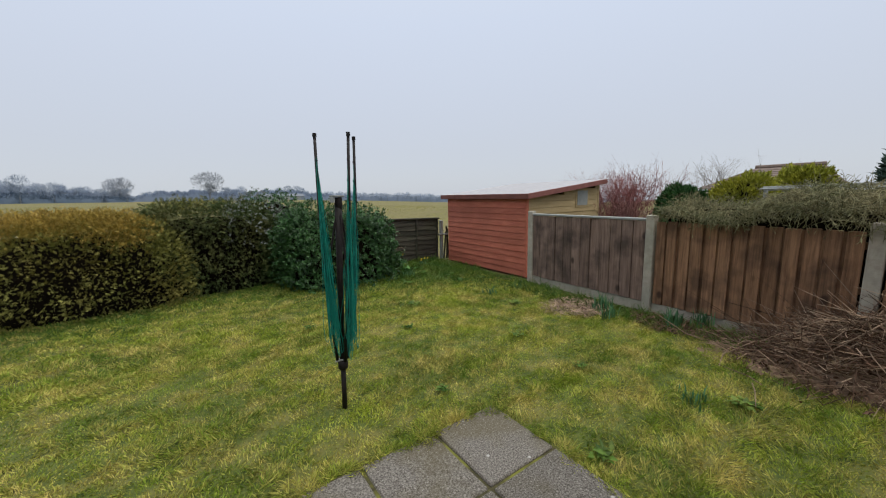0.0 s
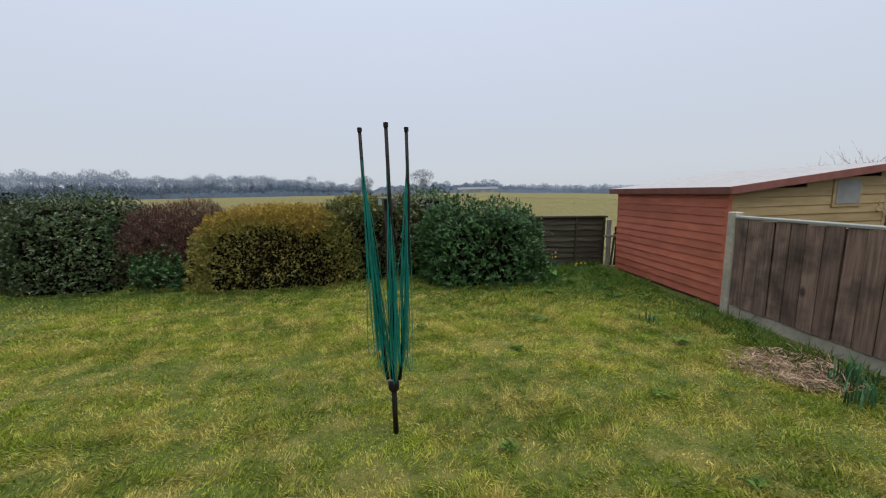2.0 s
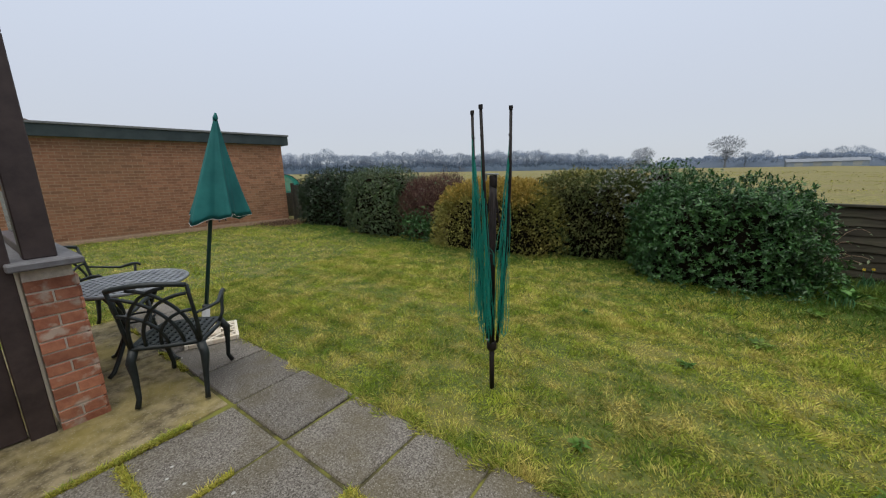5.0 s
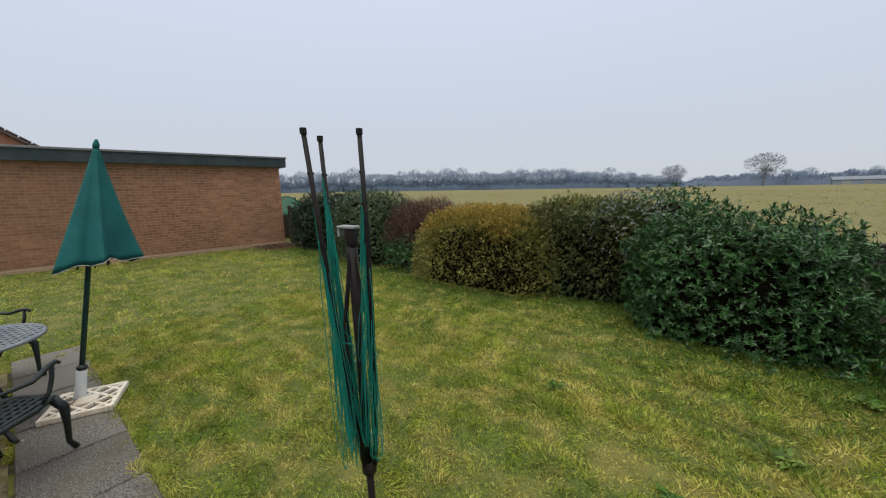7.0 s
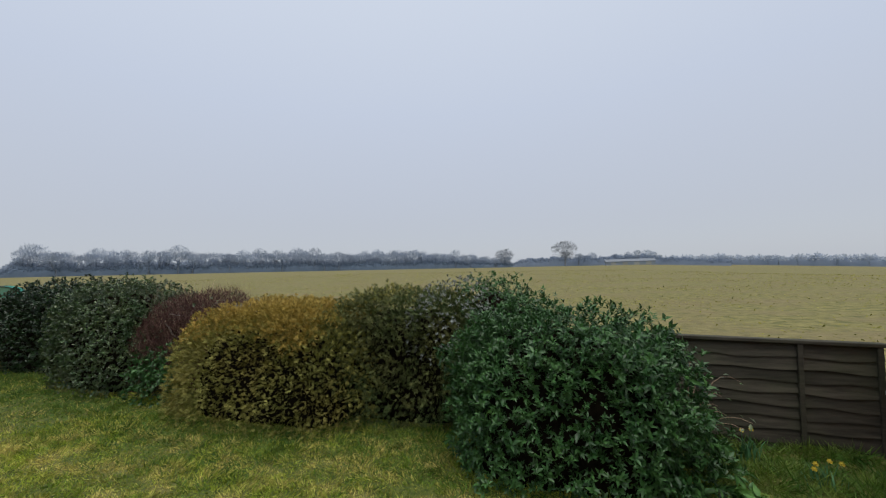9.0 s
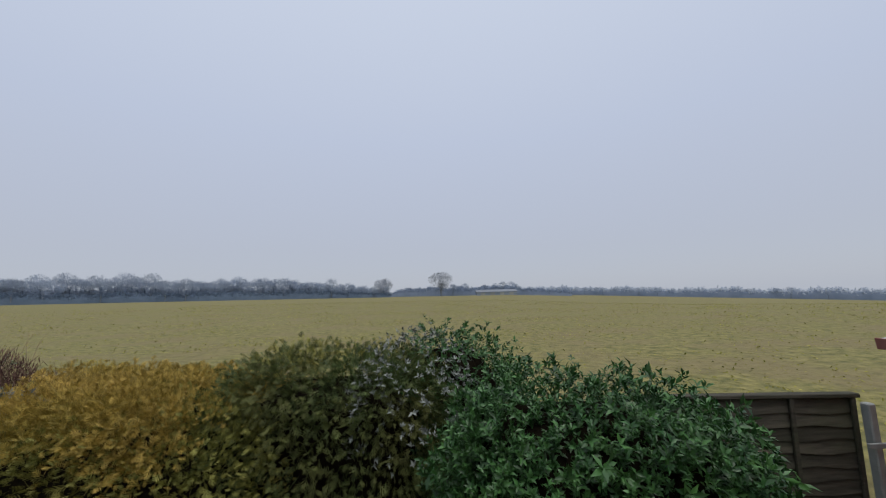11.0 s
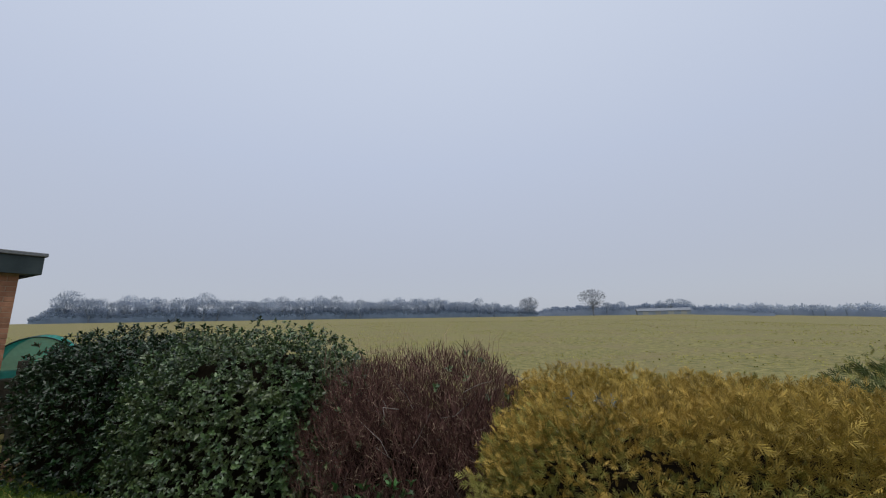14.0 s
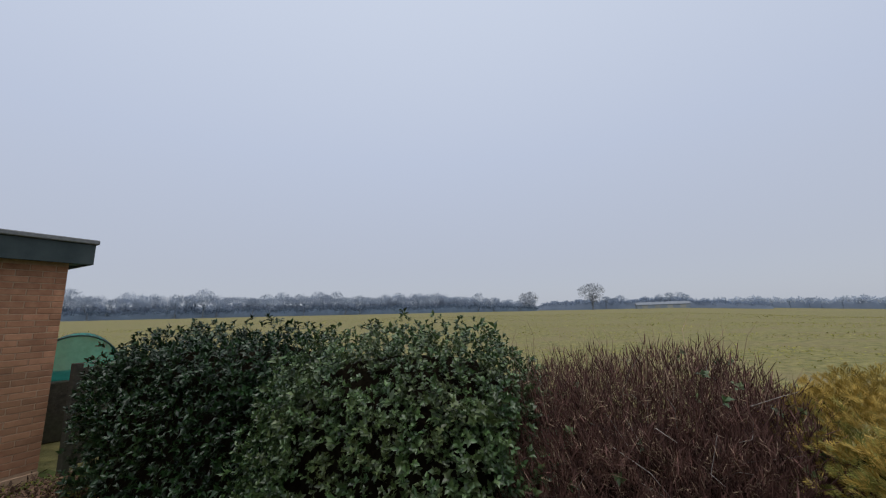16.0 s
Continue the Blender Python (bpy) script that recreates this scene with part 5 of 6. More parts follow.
def weed(x, y, n, r, seed):
    rng = np.random.default_rng(seed)
    d = thing("weed", (x, y, 0), 0, "low broad-leaved weed growing in the lawn", "weed", "lawn weeds")
    a = rng.uniform(0, 6.28, n)
    p = np.stack([rng.normal(0, r * 0.3, n), rng.normal(0, r * 0.3, n), np.full(n, 0.03)], 1)
    v, t = leaf_arrays(p, np.stack([np.cos(a), np.sin(a), rng.uniform(0, 0.6, n)], 1), np.array([0, 0, 1.0]) + rng.normal(size=(n, 3)) * 0.2, rng.uniform(0.5, 1, n) * r, rng.uniform(0.25, 0.4, n) * r)
    v[:, 2] = np.maximum(v[:, 2], 0.004)
    tri_mesh("leaf_rosette", v, t, M["grass_rough"], d)["kind"] = "stuff"


for k, (x, y, r) in enumerate(((3.75, 6.5, 0.16), (3.95, 6.2, 0.14), (4.35, 5.7, 0.15), (4.6, 5.2, 0.13), (4.2, 5.3, 0.12), (4.75, 6.4, 0.16), (3.4, 5.7, 0.12), (2.3, 1.5, 0.09), (3.5, 1.2, 0.1),
                               (1.95, 2.62, 0.07), (2.9, 4.6, 0.09), (3.2, 3.0, 0.07), (2.4, 3.9, 0.07), (1.5, 4.6, 0.07), (4.0, 3.8, 0.1), (3.1, 2.2, 0.06))):
    weed(x, y, 26, r, 40 + k)


def bramble(x, y):
    b = thing("bramble", (x, y, 0), 0, "thin arching bramble stems with a few pale leaves beside the laurel", "bramble")
    rng = np.random.default_rng(77)
    for k in range(9):
        a, reach, top = rng.uniform(-1.1, 0.9), rng.uniform(0.15, 0.45), rng.uniform(0.35, 0.85)
        pts = [Vector((math.cos(a) * reach * q ** 1.4, math.sin(a) * reach * q ** 1.4, top * math.sin(q * 1.9) / 1.0)) for q in np.linspace(0, 1, 9)]
        stem = part("stem", one(tube, pts, [0.004 - 0.0003 * i for i in range(9)], 5), M["twig_brown"], b)
        p = np.array([pts[i] for i in (3, 4, 5, 6, 7, 8, 8)]) + rng.normal(0, 0.01, (7, 3))
        v, t = leaf_arrays(p, rng.normal(size=(7, 3)), np.array([0, 0, 1.0]) + rng.normal(size=(7, 3)) * 0.4, rng.uniform(0.03, 0.06, 7), rng.uniform(0.018, 0.03, 7))
        tri_mesh("leaf_spray", v, t, M["laurel_light"], stem)["kind"] = "stuff"


bramble(3.6, 7.0)


def broad_plant(x, y):
    b = thing("dock_plant", (x, y, 0), 0, "fresh green broad-leaved dock growing by the hedge foot", "plant")
    rng = np.random.default_rng(78)
    n = 46
    a = rng.uniform(0, 6.28, n)
    p = np.stack([rng.normal(0, 0.05, n), rng.normal(0, 0.05, n), rng.uniform(0.03, 0.12, n)], 1)
    v, t = leaf_arrays(p, np.stack([np.cos(a), np.sin(a), rng.uniform(0.2, 1.2, n)], 1), np.array([0, 0, 1.0]) + rng.normal(size=(n, 3)) * 0.25, rng.uniform(0.08, 0.15, n), rng.uniform(0.035, 0.06, n))
    v[:, 2] = np.maximum(v[:, 2], 0.01)
    tri_mesh("leaf_rosette", v, t, M["fresh_leaf"], b)["kind"] = "stuff"


M["fresh_leaf"] = surf("fresh_leaf", (0.04, 0.125, 0.022), (0.11, 0.23, 0.05), 9, 0.5, 0, island=0.35, translucent=0.2)
broad_plant(3.75, 6.32)


# ---- over the fence: neighbour's garden ----
def overhang():
    h = thing("climber", label="grey-green straggling juniper hanging over the fence top", category="shrub")
    n = 9000
    y = RNG.uniform(-1.0, 2.45, n)
    up = 1.2 + 0.28 * np.clip((2.5 - y) / 1.4, 0.25, 1) * RNG.uniform(0, 1, n) + 0.05 * np.sin(y * 6)
    x = 5.03 + RNG.uniform(-0.16, 0.75, n)
    p = np.stack([x, y, up], 1)
    way = unit(RNG.normal(size=(n, 3)) * np.array([0.8, 0.9, 0.5]) + np.where((x < 5.1)[:, None], np.array([[-0.5, 0, -0.75]]), np.array([[0, 0, 0.35]])))
    s = RNG.uniform(0.06, 0.2, n)
    r = np.full(n, 0.0035)
    v, t = stick_arrays(p, p + way * s[:, None], r, r * 0.3)
    tri_mesh("needle_growth", v, t, M["juniper"], h)["kind"] = "stuff"
    k = 14000
    j = RNG.integers(0, n, k)
    q = p[j] + way[j] * (s[j] * RNG.uniform(0.2, 1, k))[:, None]
    v, t = slip_arrays(q, unit(way[j] + RNG.normal(size=(k, 3)) * 0.7), unit(RNG.normal(size=(k, 3))), RNG.uniform(0.03, 0.07, k), np.full(k, 0.008))
    tri_mesh("foliage", v, t, M["juniper"], h)["kind"] = "stuff"
    # Filler box under the juniper, shade painted as a near-black colour.
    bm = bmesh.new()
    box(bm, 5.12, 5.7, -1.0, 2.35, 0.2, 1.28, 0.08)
    part("inner_growth", bm, M["foliage_shade"], h)


overhang()


def sticks_up(n, base, radius, height, spread, seed, lean=0.25):
    """Stems and side twigs of a bare shrub, as arrays."""
    rng = np.random.default_rng(seed)
    a0, b0, r0 = [], [], []
    for _ in range(n):
        p = np.array(base) + np.append(rng.normal(0, radius, 2), 0)
        way = unit(np.append(rng.normal(0, lean, 2), 1.0))
        q, r = p.copy(), rng.uniform(0.008, 0.015)
        steps = 5
        for k in range(steps):
            nxt = q + way * height / steps * rng.uniform(0.7, 1.15)
            a0.append(q), b0.append(nxt), r0.append(r)
            for _ in range(3):
                w = unit(way + rng.normal(size=3) * spread)
                e = q + (nxt - q) * rng.uniform()
                tip = e + w * height * rng.uniform(0.08, 0.22)
                a0.append(e), b0.append(tip), r0.append(r * 0.5)
                for _ in range(2):
                    w2 = unit(w + rng.normal(size=3) * 0.5)
                    e2 = e + (tip - e) * rng.uniform(0.3, 1)
                    a0.append(e2), b0.append(e2 + w2 * height * rng.uniform(0.05, 0.13)), r0.append(r * 0.32)
            q, way, r = nxt, unit(way + rng.normal(size=3) * 0.22 + np.array([0, 0, 0.1])), r * 0.8
    r0 = np.array(r0)
    return stick_arrays(np.array(a0), np.array(b0), r0, r0 * 0.6)


def bare_shrub(name, label, at, n, radius, height, seed, mat, spread=0.6, lean=0.25):
    s = thing(name, (*at, 0), 0, label, "shrub")
    v, t = sticks_up(n, (0, 0, 0), radius, height, spread, seed, lean)
    tri_mesh("stem_growth", v, t, mat, s)["kind"] = "stuff"


M["stem_red"] = surf("stem_red", (0.19, 0.06, 0.06), (0.32, 0.13, 0.12), 1.2, 0.8, 0, (0.25, 0.2, 0.18), 1.0, 0.6, island=0.3)
bare_shrub("bare_shrub", "bare shrub with dark red winter stems behind the shed", (8.7, 5.0), 190, 0.34, 1.9, 5, M["stem_red"], 0.45, 0.17)
bare_shrub("bare_sapling", "thin bare grey sapling behind the fence", (13.2, 4.5), 26, 0.25, 2.3, 6, M["twig_grey"], 0.3, 0.14)


def blob_shrub(name, label, mat, centre, size, n, slip, category="conifer", seed=0):
    """A loose dome of fine evergreen sprays with an uneven outline."""
    s = thing(name, (centre[0], centre[1], 0), 0, label, category)
    rx, ry, rz = size
    d = unit(np.random.default_rng(seed).normal(size=(n, 3)))
    d[:, 2] = np.abs(d[:, 2]) * np.where(RNG.uniform(size=n) < 0.7, 1, -0.8)
    q = d * (1 + 0.13 * wob(d * 3 + seed, 1.4) + 0.06 * wob(d * 8 + seed, 1.4))[:, None] * RNG.uniform(0.82, 1.04, (n, 1))
    p = q * np.array([rx, ry, rz]) + np.array([0, 0, centre[2]])
    way = unit(d + RNG.normal(size=(n, 3)) * 0.5 + np.array([0, 0, 0.5]))
    face = unit(RNG.normal(size=(n, 3)))
    v1, t1 = slip_arrays(p, way, face, RNG.uniform(0.6, 1.3, n) * slip, np.full(n, slip * 0.25))
    side = unit(way + np.cross(way, face) * 0.7)
    v2, t2 = slip_arrays(p + way * slip * 0.2, side, face, np.full(n, slip * 0.6), np.full(n, slip * 0.2))
    v = np.concatenate([v1, v2])
    v[:, 2] = np.maximum(v[:, 2], 0.01)
    tri_mesh("foliage", v, np.concatenate([t1, t2 + len(v1)]), mat, s)["kind"] = "stuff"
    # Filler ball: its near-black colour paints the shade inside the shrub.
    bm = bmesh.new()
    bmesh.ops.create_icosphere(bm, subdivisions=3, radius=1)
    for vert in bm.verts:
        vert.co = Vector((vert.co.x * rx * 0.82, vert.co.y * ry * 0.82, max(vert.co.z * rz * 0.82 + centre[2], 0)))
    part("inner_growth", bm, M["foliage_shade"], s, smooth=True)
    part("trunk", one(tube, [(0, 0, -0.02), (0, 0, centre[2])], 0.05, 8), M["bark"], s)


blob_shrub("gold_conifer", "bright yellow-green dome conifer behind the fence", M["gold_conifer"], (9.0, 2.8, 1.1), (0.45, 0.47, 0.62), 5000, 0.09, seed=1)
blob_shrub("gold_conifer", "tall golden conifer with ragged top behind the fence", M["gold_conifer"], (10.4, 2.28, 1.15), (0.42, 0.42, 0.8), 5000, 0.1, seed=2)
blob_shrub("dark_evergreen", "dark green evergreen shrub with a few white flowers", M["laurel"], (9.0, 3.8, 0.95), (0.5, 0.5, 0.6), 6000, 0.1, "shrub", seed=3)
blob_shrub("dark_evergreen", "sprawling grey-green shrub over the fence", M["juniper"], (7.2, 1.6, 0.75), (0.9, 1.2, 0.55), 8000, 0.09, "shrub", seed=4)
blob_shrub("dark_conifer", "dark blue-green conifer standing beyond the fence", M["conifer_dark"], (11.5, 0.75, 1.4), (0.7, 0.6, 1.2), 6000, 0.16, seed=5)


def bungalow():
    b = thing("bungalow", (20, 4.8, 0), 0, "brick bungalow with a hipped brown tile roof", "house")
    part("wall", one(box, -2.5, 2.5, -1.4, 1.5, 0, 1.55), M["brick"], b)
    bm = bmesh.new()
    lo = [bm.verts.new(v) for v in ((-3, -1.7, 1.5), (3, -1.7, 1.5), (3, 1.8, 1.5), (-3, 1.8, 1.5))]
    hi = [bm.verts.new(v) for v in ((0, -1.3, 2.32), (0, 0.7, 2.32))]
    bm.faces.new((lo[0], lo[1], hi[0])), bm.faces.new((lo[1], lo[2], hi[1], hi[0])), bm.faces.new((lo[2], lo[3], hi[1])), bm.faces.new((lo[3], lo[0], hi[0], hi[1])), bm.faces.new(lo[::-1])
    part("roof", bm, M["roof_tile"], b, "brown concrete tile roof")
    for k in range(9):
        z = 1.52 + k * 0.085
        x = -3 + 3 * (z - 1.5) / 0.82
        part("tile_course", one(box, x - 0.02, x + 0.05, -1.66 + 0.36 * (z - 1.5) / 0.82, 1.76 - 1.06 * (z - 1.5) / 0.82, z - 0.012, z + 0.01), M["roof_tile"], b)
    part("ridge", one(tube, [(0, -1.33, 2.34), (0, 0.73, 2.34)], 0.09, 8), M["roof_tile"], b)


bungalow()


def pergola_bars():
    g = thing("trellis", (8.0, 1.8, 0), 0, "weathered pale timber trellis bars behind the fence", "trellis")
    for k, (z, tilt) in enumerate(((1.48, 0), (1.5, 1.5), (1.46, 3))):
        part("bar", one(tube, [(0.15 * k, 0.55, z), (0.15 * k + 0.1, -0.8, z + 0.02 * tilt)], 0.02, 6), M["fence_grey"], g)
    part("post", one(tube, [(0.1, 0.5, 0), (0.1, 0.5, 1.48)], 0.03, 6), M["fence_grey"], g)
    part("post", one(tube, [(0.2, -0.75, 0), (0.2, -0.75, 1.5)], 0.03, 6), M["fence_grey"], g)


pergola_bars()


# ---- beyond the garage ----
def left_house():
    h = thing("house", (-14.2, 1.6, 0), 0, "neighbouring brick house with a tiled gable roof", "house")
    bm = bmesh.new()
    pts = [(0, -4.6, 0), (0, 1.4, 0), (0, 1.4, 3.0), (0, -1.6, 5.1), (0, -4.6, 3.0)]
    a, b = [bm.verts.new(p) for p in pts], [bm.verts.new((p[0] - 6, p[1], p[2])) for p in pts]
    bm.faces.new(a), bm.faces.new(b[::-1])
    for k in range(5):
        bm.faces.new((a[k], b[k], b[(k + 1) % 5], a[(k + 1) % 5]))
    part("wall", bm, M["brick"], h)
    for s in (-1, 1):
        bm = bmesh.new()
        edge = [(0.12, -1.6, 5.2), (0.12, -1.6 + s * 3.35, 2.86), (-6.1, -1.6 + s * 3.35, 2.86), (-6.1, -1.6, 5.2)]
        lo = [bm.verts.new(Vector(p) - Vector((0, 0, 0.09))) for p in edge]
        hi = [bm.verts.new(p) for p in edge]
        bm.faces.new(hi), bm.faces.new(lo[::-1])
        for k in range(4):
            bm.faces.new((lo[k], lo[(k + 1) % 4], hi[(k + 1) % 4], hi[k]))
        part("roof", bm, M["roof_tile"], h, "brown tile roof")
        for k in range(14):
            q = (k + 0.5) / 14
            part("verge_tile", one(box, -0.05, 0.17, -0.13, 0.13, 0, 0.035, 0.004, pose(0, -1.6 + s * 3.35 * q, 5.215 - 2.34 * q, -s * 35, 0, 0)), M["roof_tile"], h)
    part("downpipe", one(tube, [(0.06, 1.25, 0.1), (0.06, 1.25, 2.75)], 0.035, 8), M["plastic_white"], h, "white plastic downpipe")


left_house()


def side_fence():
    f = thing("side_fence", (-10.75, 1.36, 0), 90, "grey weathered timber gate panel beside the garage", "fence")
    for k in range(9):
        part("slat", one(box, 0.02, 0.012, -1.6, -0.02, 0.1 + 0.14 * k, 0.235 + 0.14 * k, 0.0, pose(0, 0, 0, 0, 0, 90)), M["fence_grey"], f)
    part("post", one(box, -0.05, 0.05, -0.05, 0.05, 0, 1.42, 0.006), M["fence_grey"], f)
    part("post", one(box, 1.6, 1.7, -0.05, 0.05, 0, 1.42, 0.006), M["fence_grey"], f)
    f.matrix_basis = pose(-10.45, 1.3, 0, 0, 0, -97)


side_fence()


def net_tunnel(x, y, turn, wide, high):
    t = thing("net_tunnel", (x, y, 0), turn, "green net tunnel cloche on hoops behind the garage", "net tunnel", "net tunnels")
    part("bed_side", one(box, -0.05, 2.0, -wide, wide, 0, 0.9, 0.02), M["fence_old"], t)
    arc = [(wide * math.cos(a), 0.9 + high * math.sin(a)) for a in np.linspace(0, math.pi, 19)]
    for k in range(4):
        part("hoop", one(tube, [(0.65 * k, p, q) for p, q in arc], 0.014, 6), M["pole_green"], t)
    bm = bmesh.new()
    rows = [[bm.verts.new((0.02 + 1.92 * i / 6, p * 1.01, q + 0.008 - 0.02 * (i % 2))) for p, q in arc] for i in range(7)]
    for a, b in zip(rows, rows[1:]):
        for k in range(18):
            bm.faces.new((a[k], a[k + 1], b[k + 1], b[k]))
    bm.faces.new(rows[0])
    part("net", bm, M["net_green"], t, "fine translucent green netting")


net_tunnel(-10.9, 8.75, 154, 0.6, 0.7)
net_tunnel(-11.0, 7.4, 154, 0.5, 0.68)

f = thing("fence", (-9.15, 7.95, 0), 0, "old dark timber fence panel between garage and hedge", "fence")
part("post", one(box, -0.05, 0.04, -0.05, 0.04, 0, 1.3, 0.008), M["fence_old"], f)
for k in range(8):
    part("slat", one(box, -0.02, 0.0, 0.045, 1.8, 0.08 + 0.145 * k, 0.22 + 0.145 * k, 0.004), M["fence_old"], f)


# ---- far distance ----
def tree_arrays(seed, height, spread, depth, kids, thick, trunk=0.3):
    """A bare branching tree as sticks."""
    rng = np.random.default_rng(seed)
    a0, b0, ra, rb = [], [], [], []

    def grow(p, way, length, r, level):
        bent = unit(way + rng.normal(size=3) * 0.12)
        mid, tip = p + way * length * 0.5, p + way * length * 0.5 + bent * length * 0.5
        for u, v, s, t in ((p, mid, r, r * 0.85), (mid, tip, r * 0.85, r * 0.68)):
            a0.append(u), b0.append(v), ra.append(s), rb.append(t)
        if level == 0:
            return
        for k in range(kids):
            side = unit(rng.normal(size=3) + np.array([0, 0, 0.15]))
            w = unit(bent * 0.75 + side * spread + np.array([0, 0, 0.12]))
            at = mid + (tip - mid) * (1.0 if k < kids // 2 + 1 else rng.uniform(0, 0.9))
            grow(at, w, length * rng.uniform(0.6, 0.82), r * 0.6, level - 1)

    grow(np.array([0, 0, -0.3]), unit(np.array([rng.normal() * 0.05, rng.normal() * 0.05, 1.0])), height * trunk, thick, depth)
    return stick_arrays(np.array(a0), np.array(b0), np.array(ra), np.array(rb))


def clump_arrays(rng, n, size, centre_fn, slip):
    p = centre_fn(n)
    way = unit(rng.normal(size=(n, 3)))
    return slip_arrays(p, way, unit(rng.normal(size=(n, 3))), rng.uniform(0.6, 1.3, n) * slip, np.full(n, slip * 0.6))


def far_tree(label, seed, height, spread=0.55, depth=3, kids=3, thick=0.3, ivy=0.0, twig=1.0, trunk=0.34, crown=(0.3, 0.2, 0.78, 420), bark="hazed_bark"):
    t = thing("bare_tree", label=label, category="tree", group="far treeline")
    v, f = tree_arrays(seed, height, spread, depth, kids, thick * twig, trunk)
    if crown:
        rng = np.random.default_rng(seed + 9)
        wide, deep, mid, n = crown
        way = unit(rng.normal(size=(n, 3)))
        p = way * (rng.uniform(0, 1, n) ** 0.4)[:, None] * np.array([wide, wide, deep]) * height * (1 + 0.22 * wob(way, 2.5))[:, None] + np.array([0, 0, height * mid])
        w, g = slip_arrays(p, unit(p - np.array([0, 0, height * 0.4]) + rng.normal(size=p.shape) * 2.0), unit(rng.normal(size=p.shape)), rng.uniform(0.9, 2.0, n), rng.uniform(0.14, 0.26, n))
        v, f = np.concatenate([v, w]), np.concatenate([f, g + len(v)])
    # Crown and trunk colours include painted haze.
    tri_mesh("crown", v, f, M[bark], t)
    part("trunk", one(tube, [(0, 0, -0.3), (0, 0, height * 0.15), (0.02 * height * 0.2, 0, height * 0.3)], [thick * 1.5, thick * 1.15, thick], 8), M["hazed_trunk"], t)
    if ivy:
        rng = np.random.default_rng(seed + 50)

        def column(n):
            z = rng.uniform(0, 1, n) * height * ivy
            return np.stack([rng.normal(0, 0.055 * height * 0.35, n) * (1.2 - z / height), rng.normal(0, 0.055 * height * 0.35, n) * (1.2 - z / height), z], 1)

        v, f = clump_arrays(rng, 170, 1, column, 0.65)
        tri_mesh("ivy", v, f, M["hazed_ivy"], t)["kind"] = "stuff"
    return t


def on_arc(bearing, dist):
    return dist * math.sin(radians(bearing)), dist * math.cos(radians(bearing))


kinds = [far_tree("bare grey winter tree in the hazy far treeline", 21, 16, ivy=0.5), far_tree("bare winter tree thick with ivy in the far treeline", 22, 14, 0.45, ivy=0.75),
         far_tree("tall bare tree in the hazy far treeline", 23, 18, 0.6, ivy=0.4), far_tree("slim bare tree in the hazy far treeline", 24, 15, 0.4, ivy=0.65), far_tree("broad bare tree in the hazy far treeline", 25, 15, 0.7)]
rt = random.Random(5)
spots = [(-66 + 60 * k / 125 + rt.uniform(-0.3, 0.3), rt.uniform(336, 372), rt.uniform(0.92, 1.22) * (1 if k < 95 else 1 - 0.45 * (k - 95) / 30)) for k in range(126)]
spots += [(rt.uniform(3.5, 14), rt.uniform(400, 460), rt.uniform(0.7, 0.95)) for _ in range(14)] + [(rt.uniform(14, 62), rt.uniform(740, 800), rt.uniform(0.8, 1.1)) for _ in range(26)]
for k, (bearing, dist, size) in enumerate(spots):
    x, y = on_arc(bearing, dist)
    m = pose(x, y, float(field_fall(np.array([[x, y, 0.0]]))[0]), 0, 0, rt.uniform(0, 360)) @ Matrix.Diagonal((size, size, size, 1))
    if k < len(kinds):
        kinds[k].matrix_basis = m
    else:
        c = copy_thing(kinds[k % len(kinds)], pose(0, 0, 0))
        c.matrix_basis = m
big = far_tree("large lone bare oak in the middle of the far field edge", 31, 19, 0.8, 5, 4, 0.45, twig=0.8, trunk=0.22, bark="hazed_trunk", crown=(0.44, 0.27, 0.66, 1300))
big.matrix_basis = pose(13.8, 351, 0) @ Matrix.Scale(1.32, 4)
lone = far_tree("rounded lone bare tree at the field edge", 32, 15, 0.75, 5, 4, 0.36, ivy=0.4, twig=0.8, trunk=0.22, bark="hazed_trunk", crown=(0.44, 0.27, 0.66, 1300))
lone.matrix_basis = pose(-41, 347, 0) @ Matrix.Scale(1.25, 4)


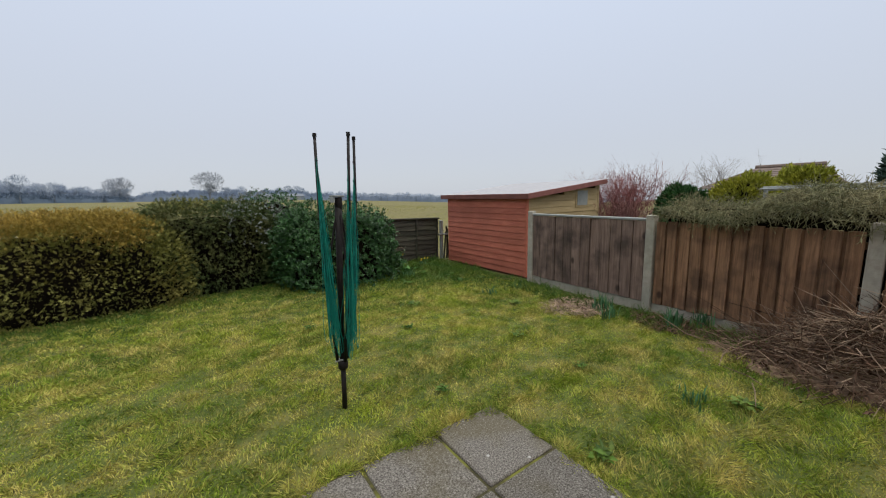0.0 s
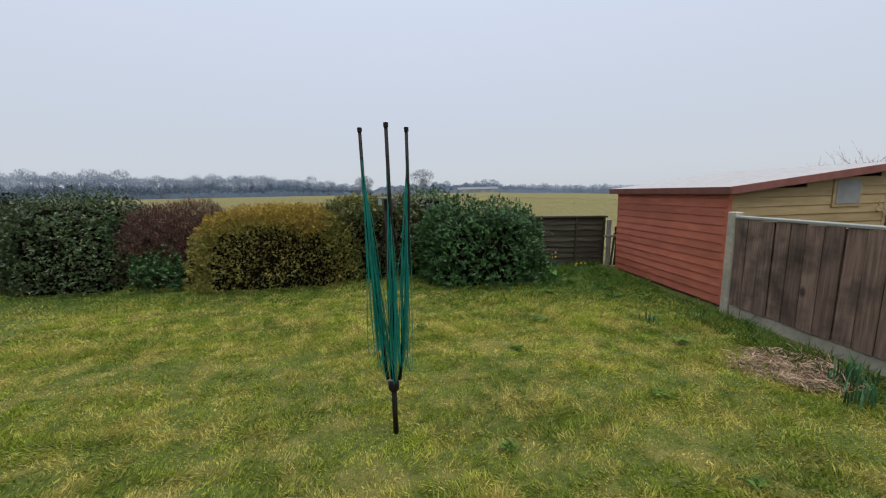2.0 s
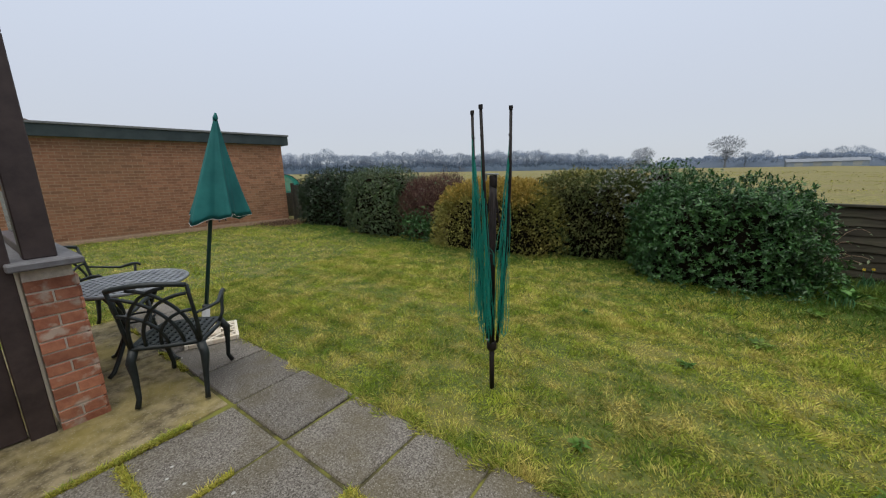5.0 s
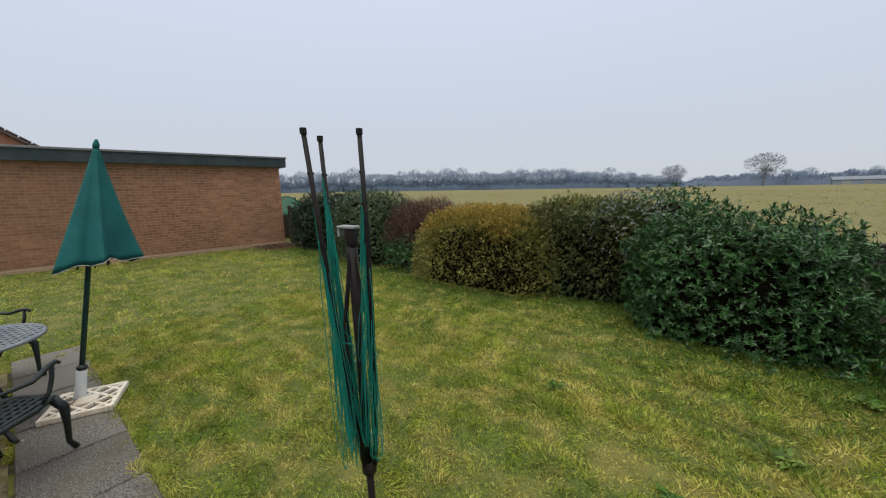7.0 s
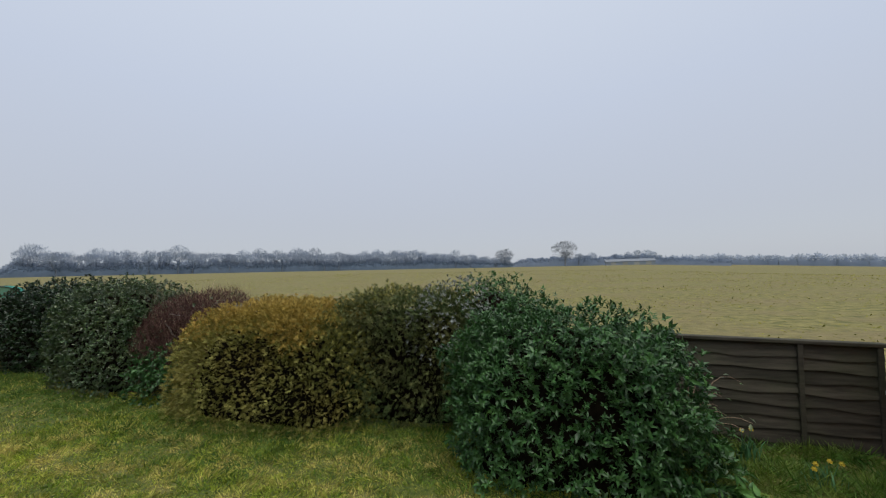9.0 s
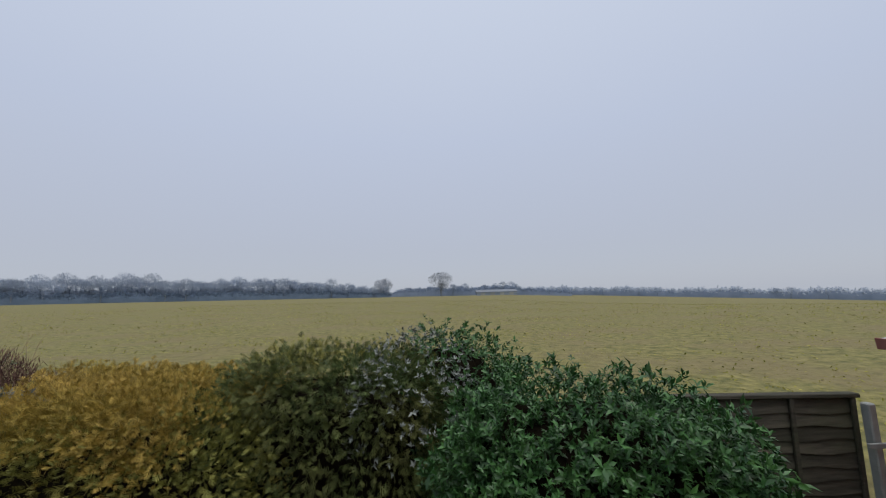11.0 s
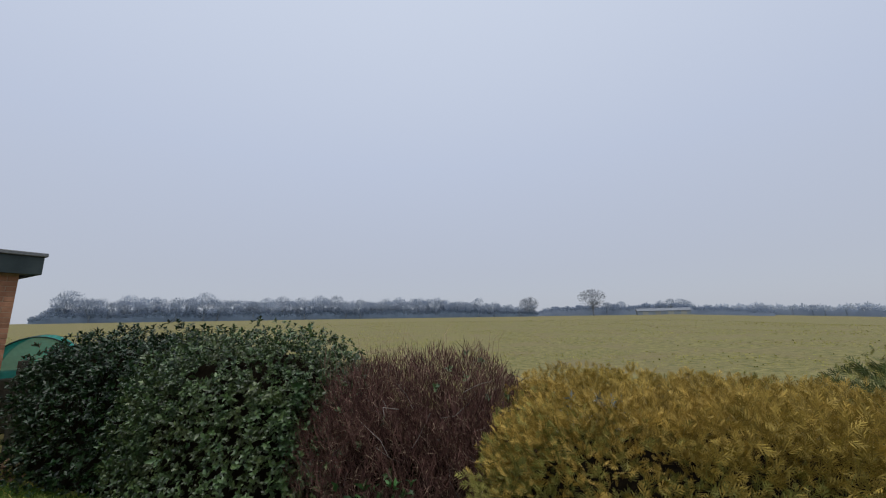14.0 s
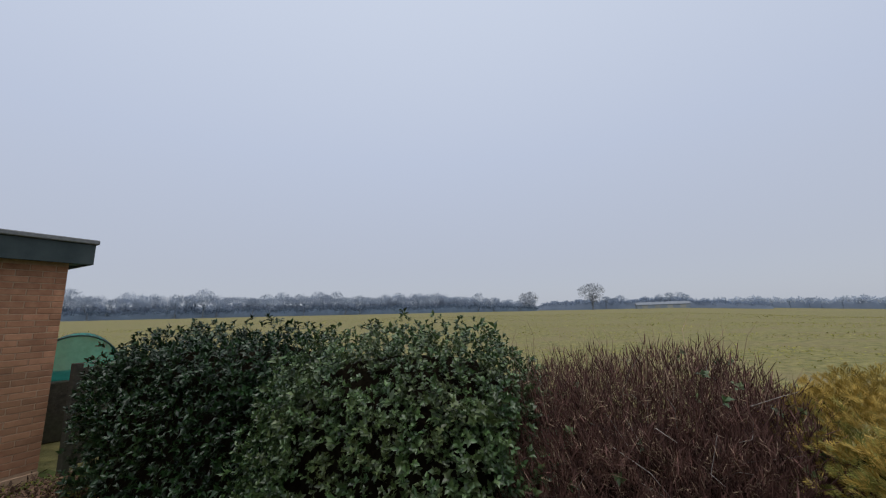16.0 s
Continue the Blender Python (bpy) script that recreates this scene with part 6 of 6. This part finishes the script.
def scrub_band(label, b0, b1, dist, high, n, slip, mat, core_mat):
    """A wood: a solid undulating mass of undergrowth with a coat of clumps round its upper edge."""
    rng = np.random.default_rng(int(dist))

    def crest(at):
        return high * (0.85 + 0.06 * np.sin(at * 90) + 0.08 * np.sin(at * 37 + 1) + 0.07 * np.sin(at * 211) + 0.05 * np.sin(at * 530)) * (0.4 + 0.6 * np.clip((radians(b1) - at) / radians(9), 0, 1)) * np.clip((at - radians(b0)) / radians(1.5), 0.3, 1)

    w = thing("far_wood", label=label, category="woodland", kind="stuff")
    at = np.radians(np.arange(b0, b1, 0.12))
    rows = []
    for back, up in ((-4.0, -0.1), (-3.5, 0.45), (-2.0, 0.78), (0.5, 0.92), (4.0, 0.8), (6.0, -0.1)):
        d = dist + back * slip
        q = np.stack([d * np.sin(at), d * np.cos(at), np.zeros(len(at))], 1)
        q[:, 2] = field_fall(q) + crest(at) * up * (1 + 0.05 * wob(q, 0.35)) - (up < 0) * 0.5
        rows.append(q)
    m = len(at)
    k = (np.arange(len(rows) - 1)[:, None] * m + np.arange(m - 1)).ravel()
    body = tri_mesh("undergrowth", np.concatenate(rows), np.concatenate([np.stack([k, k + 1, k + m + 1], 1), np.stack([k, k + m + 1, k + m], 1)]), core_mat, w)
    body.data.shade_smooth()
    bearing = np.radians(rng.uniform(b0, b1, n))
    d = dist + rng.normal(-1, 1.5, n) * slip
    p = np.stack([d * np.sin(bearing), d * np.cos(bearing), rng.uniform(0.55, 1.05, n) * crest(bearing)], 1)
    p[:, 2] += field_fall(p)
    v, t = slip_arrays(p, unit(rng.normal(size=(n, 3)) + np.array([0, 0, 0.8])), unit(rng.normal(size=(n, 3)) * 0.5 + np.array([0, -1.0, 0.3])), rng.uniform(0.6, 1.3, n) * slip, np.full(n, slip * 0.4))
    tri_mesh("upper_growth", v, t, mat, w)["kind"] = "stuff"


# Haze over the woods is painted: paler base colours with distance.
scrub_band("hazy blue-grey wood at the field's far edge", -68, -5.5, 372, 11.5, 16000, 1.9, M["hazed_bark"], M["hazed_scrub"])
scrub_band("dark tangled foot of the far wood", -68, -5.5, 345, 6.5, 9000, 1.5, M["hazed_ivy"], M["hazed_ivy"])
scrub_band("low hazy hedgerow along the far field edge", -6, 22, 420, 9.5, 5000, 1.9, M["hazed_scrub"], M["hazed_scrub"])
scrub_band("distant hazy wood beyond the field", -4, 66, 780, 16, 7000, 4.0, M["far_haze"], M["hazed_scrub"])
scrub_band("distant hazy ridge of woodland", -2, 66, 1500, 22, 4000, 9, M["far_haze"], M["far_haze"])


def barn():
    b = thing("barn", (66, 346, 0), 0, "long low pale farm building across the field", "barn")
    # Wall and roof tones include the painted haze.
    part("wall", one(box, -19, 19, -4, 4, 0, 3.2), M["hazed_barn_wall"], b)
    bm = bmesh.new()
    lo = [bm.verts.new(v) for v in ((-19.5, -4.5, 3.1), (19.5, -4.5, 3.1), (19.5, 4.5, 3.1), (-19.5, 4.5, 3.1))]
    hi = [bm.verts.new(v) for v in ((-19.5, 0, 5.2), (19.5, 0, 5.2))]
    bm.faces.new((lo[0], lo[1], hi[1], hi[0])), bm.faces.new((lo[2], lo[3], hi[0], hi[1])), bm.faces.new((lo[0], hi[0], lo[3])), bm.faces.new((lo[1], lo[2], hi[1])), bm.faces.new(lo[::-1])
    part("roof", bm, M["hazed_trunk"], b, "grey sheet roof")
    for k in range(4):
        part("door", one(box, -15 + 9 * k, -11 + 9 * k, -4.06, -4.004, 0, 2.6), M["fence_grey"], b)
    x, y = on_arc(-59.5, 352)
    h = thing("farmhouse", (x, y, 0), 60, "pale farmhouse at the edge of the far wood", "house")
    part("wall", one(box, -9, 9, -4, 4, 0, 5), M["hazed_barn_wall"], h)
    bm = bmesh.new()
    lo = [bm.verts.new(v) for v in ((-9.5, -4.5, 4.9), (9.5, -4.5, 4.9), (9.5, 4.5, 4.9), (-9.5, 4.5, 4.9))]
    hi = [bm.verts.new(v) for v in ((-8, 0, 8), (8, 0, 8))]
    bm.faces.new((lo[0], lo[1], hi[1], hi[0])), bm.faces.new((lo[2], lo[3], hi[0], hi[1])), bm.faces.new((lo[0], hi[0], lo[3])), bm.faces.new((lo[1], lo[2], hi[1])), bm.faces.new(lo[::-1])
    part("roof", bm, M["hazed_bark"], h)


barn()


# ---- bricks ----
def brick_face(parent, wide, high, base, mat, place, limit, bw=0.215, bh=0.065, joint=0.01, deep=0.03):
    """Stretcher-bond bricks on a face: the first ones as parts, the rest joined. place(u, z, end) gives the brick's pose."""
    me = None
    rest = bmesh.new()
    rnd = random.Random(9)
    count = 0
    rows = int((high - base) / (bh + joint))
    jobs = []
    for r in range(rows):
        u = -(bw + joint) / 2 if r % 2 else 0.0
        while u < wide - 0.02:
            a, b = max(u, 0), min(u + bw, wide)
            if b - a > 0.04:
                jobs.append((a, b, base + r * (bh + joint)))
            u += bw + joint
    jobs.sort(key=lambda j: j[0] + 0.6 * abs(j[2] - 1.4))
    for a, b, z in jobs:
        out = rnd.uniform(-0.0015, 0.002)
        m = place(a, z, b) @ pose(out, 0, 0, 0, 0, 0)
        if count < limit:
            if me is None:
                first = part("brick", one(box, -0.012, deep, 0, bw, 0, bh, 0.003), mat, parent)
                me = first.data
                ob = first
            else:
                ob = new("brick", me)
                ob.parent = parent
            ob.matrix_basis = m @ Matrix.Diagonal((1, (b - a) / bw, 1, 1))
            count += 1
        else:
            v = [rest.verts.new(m @ Vector(c)) for c in ((-0.012, 0.002, 0.002), (-0.012, b - a - 0.002, 0.002), (-0.012, b - a - 0.002, bh - 0.002), (-0.012, 0.002, bh - 0.002),
                                                         (0.0, 0, 0), (0.0, b - a, 0), (0.0, b - a, bh), (0.0, 0, bh))]
            for q in ((0, 1, 2, 3), (0, 4, 5, 1), (1, 5, 6, 2), (2, 6, 7, 3), (3, 7, 4, 0)):
                rest.faces.new([v[i] for i in q])
    if len(rest.verts):
        part("brickwork", rest, mat, parent)["kind"] = "stuff"
    else:
        rest.free()


brick_face(GARAGE, 6.45, 2.57, 0.125, M["brick"], lambda u, z, e: pose(0.012, u, z), 290)
for ob in [o for o in scene.objects if o.name == "porch"]:
    brick_face(ob, 0.213, 1.035, 0.0, M["brick_red"], lambda u, z, e: pose(-0.679, 1.203 - u, z, 0, 0, 180), 60)
    brick_face(ob, 1.3, 1.035, 0.0, M["brick_red"], lambda u, z, e: pose(-0.669 - e, 1.203, z, 0, 0, -90), 90)
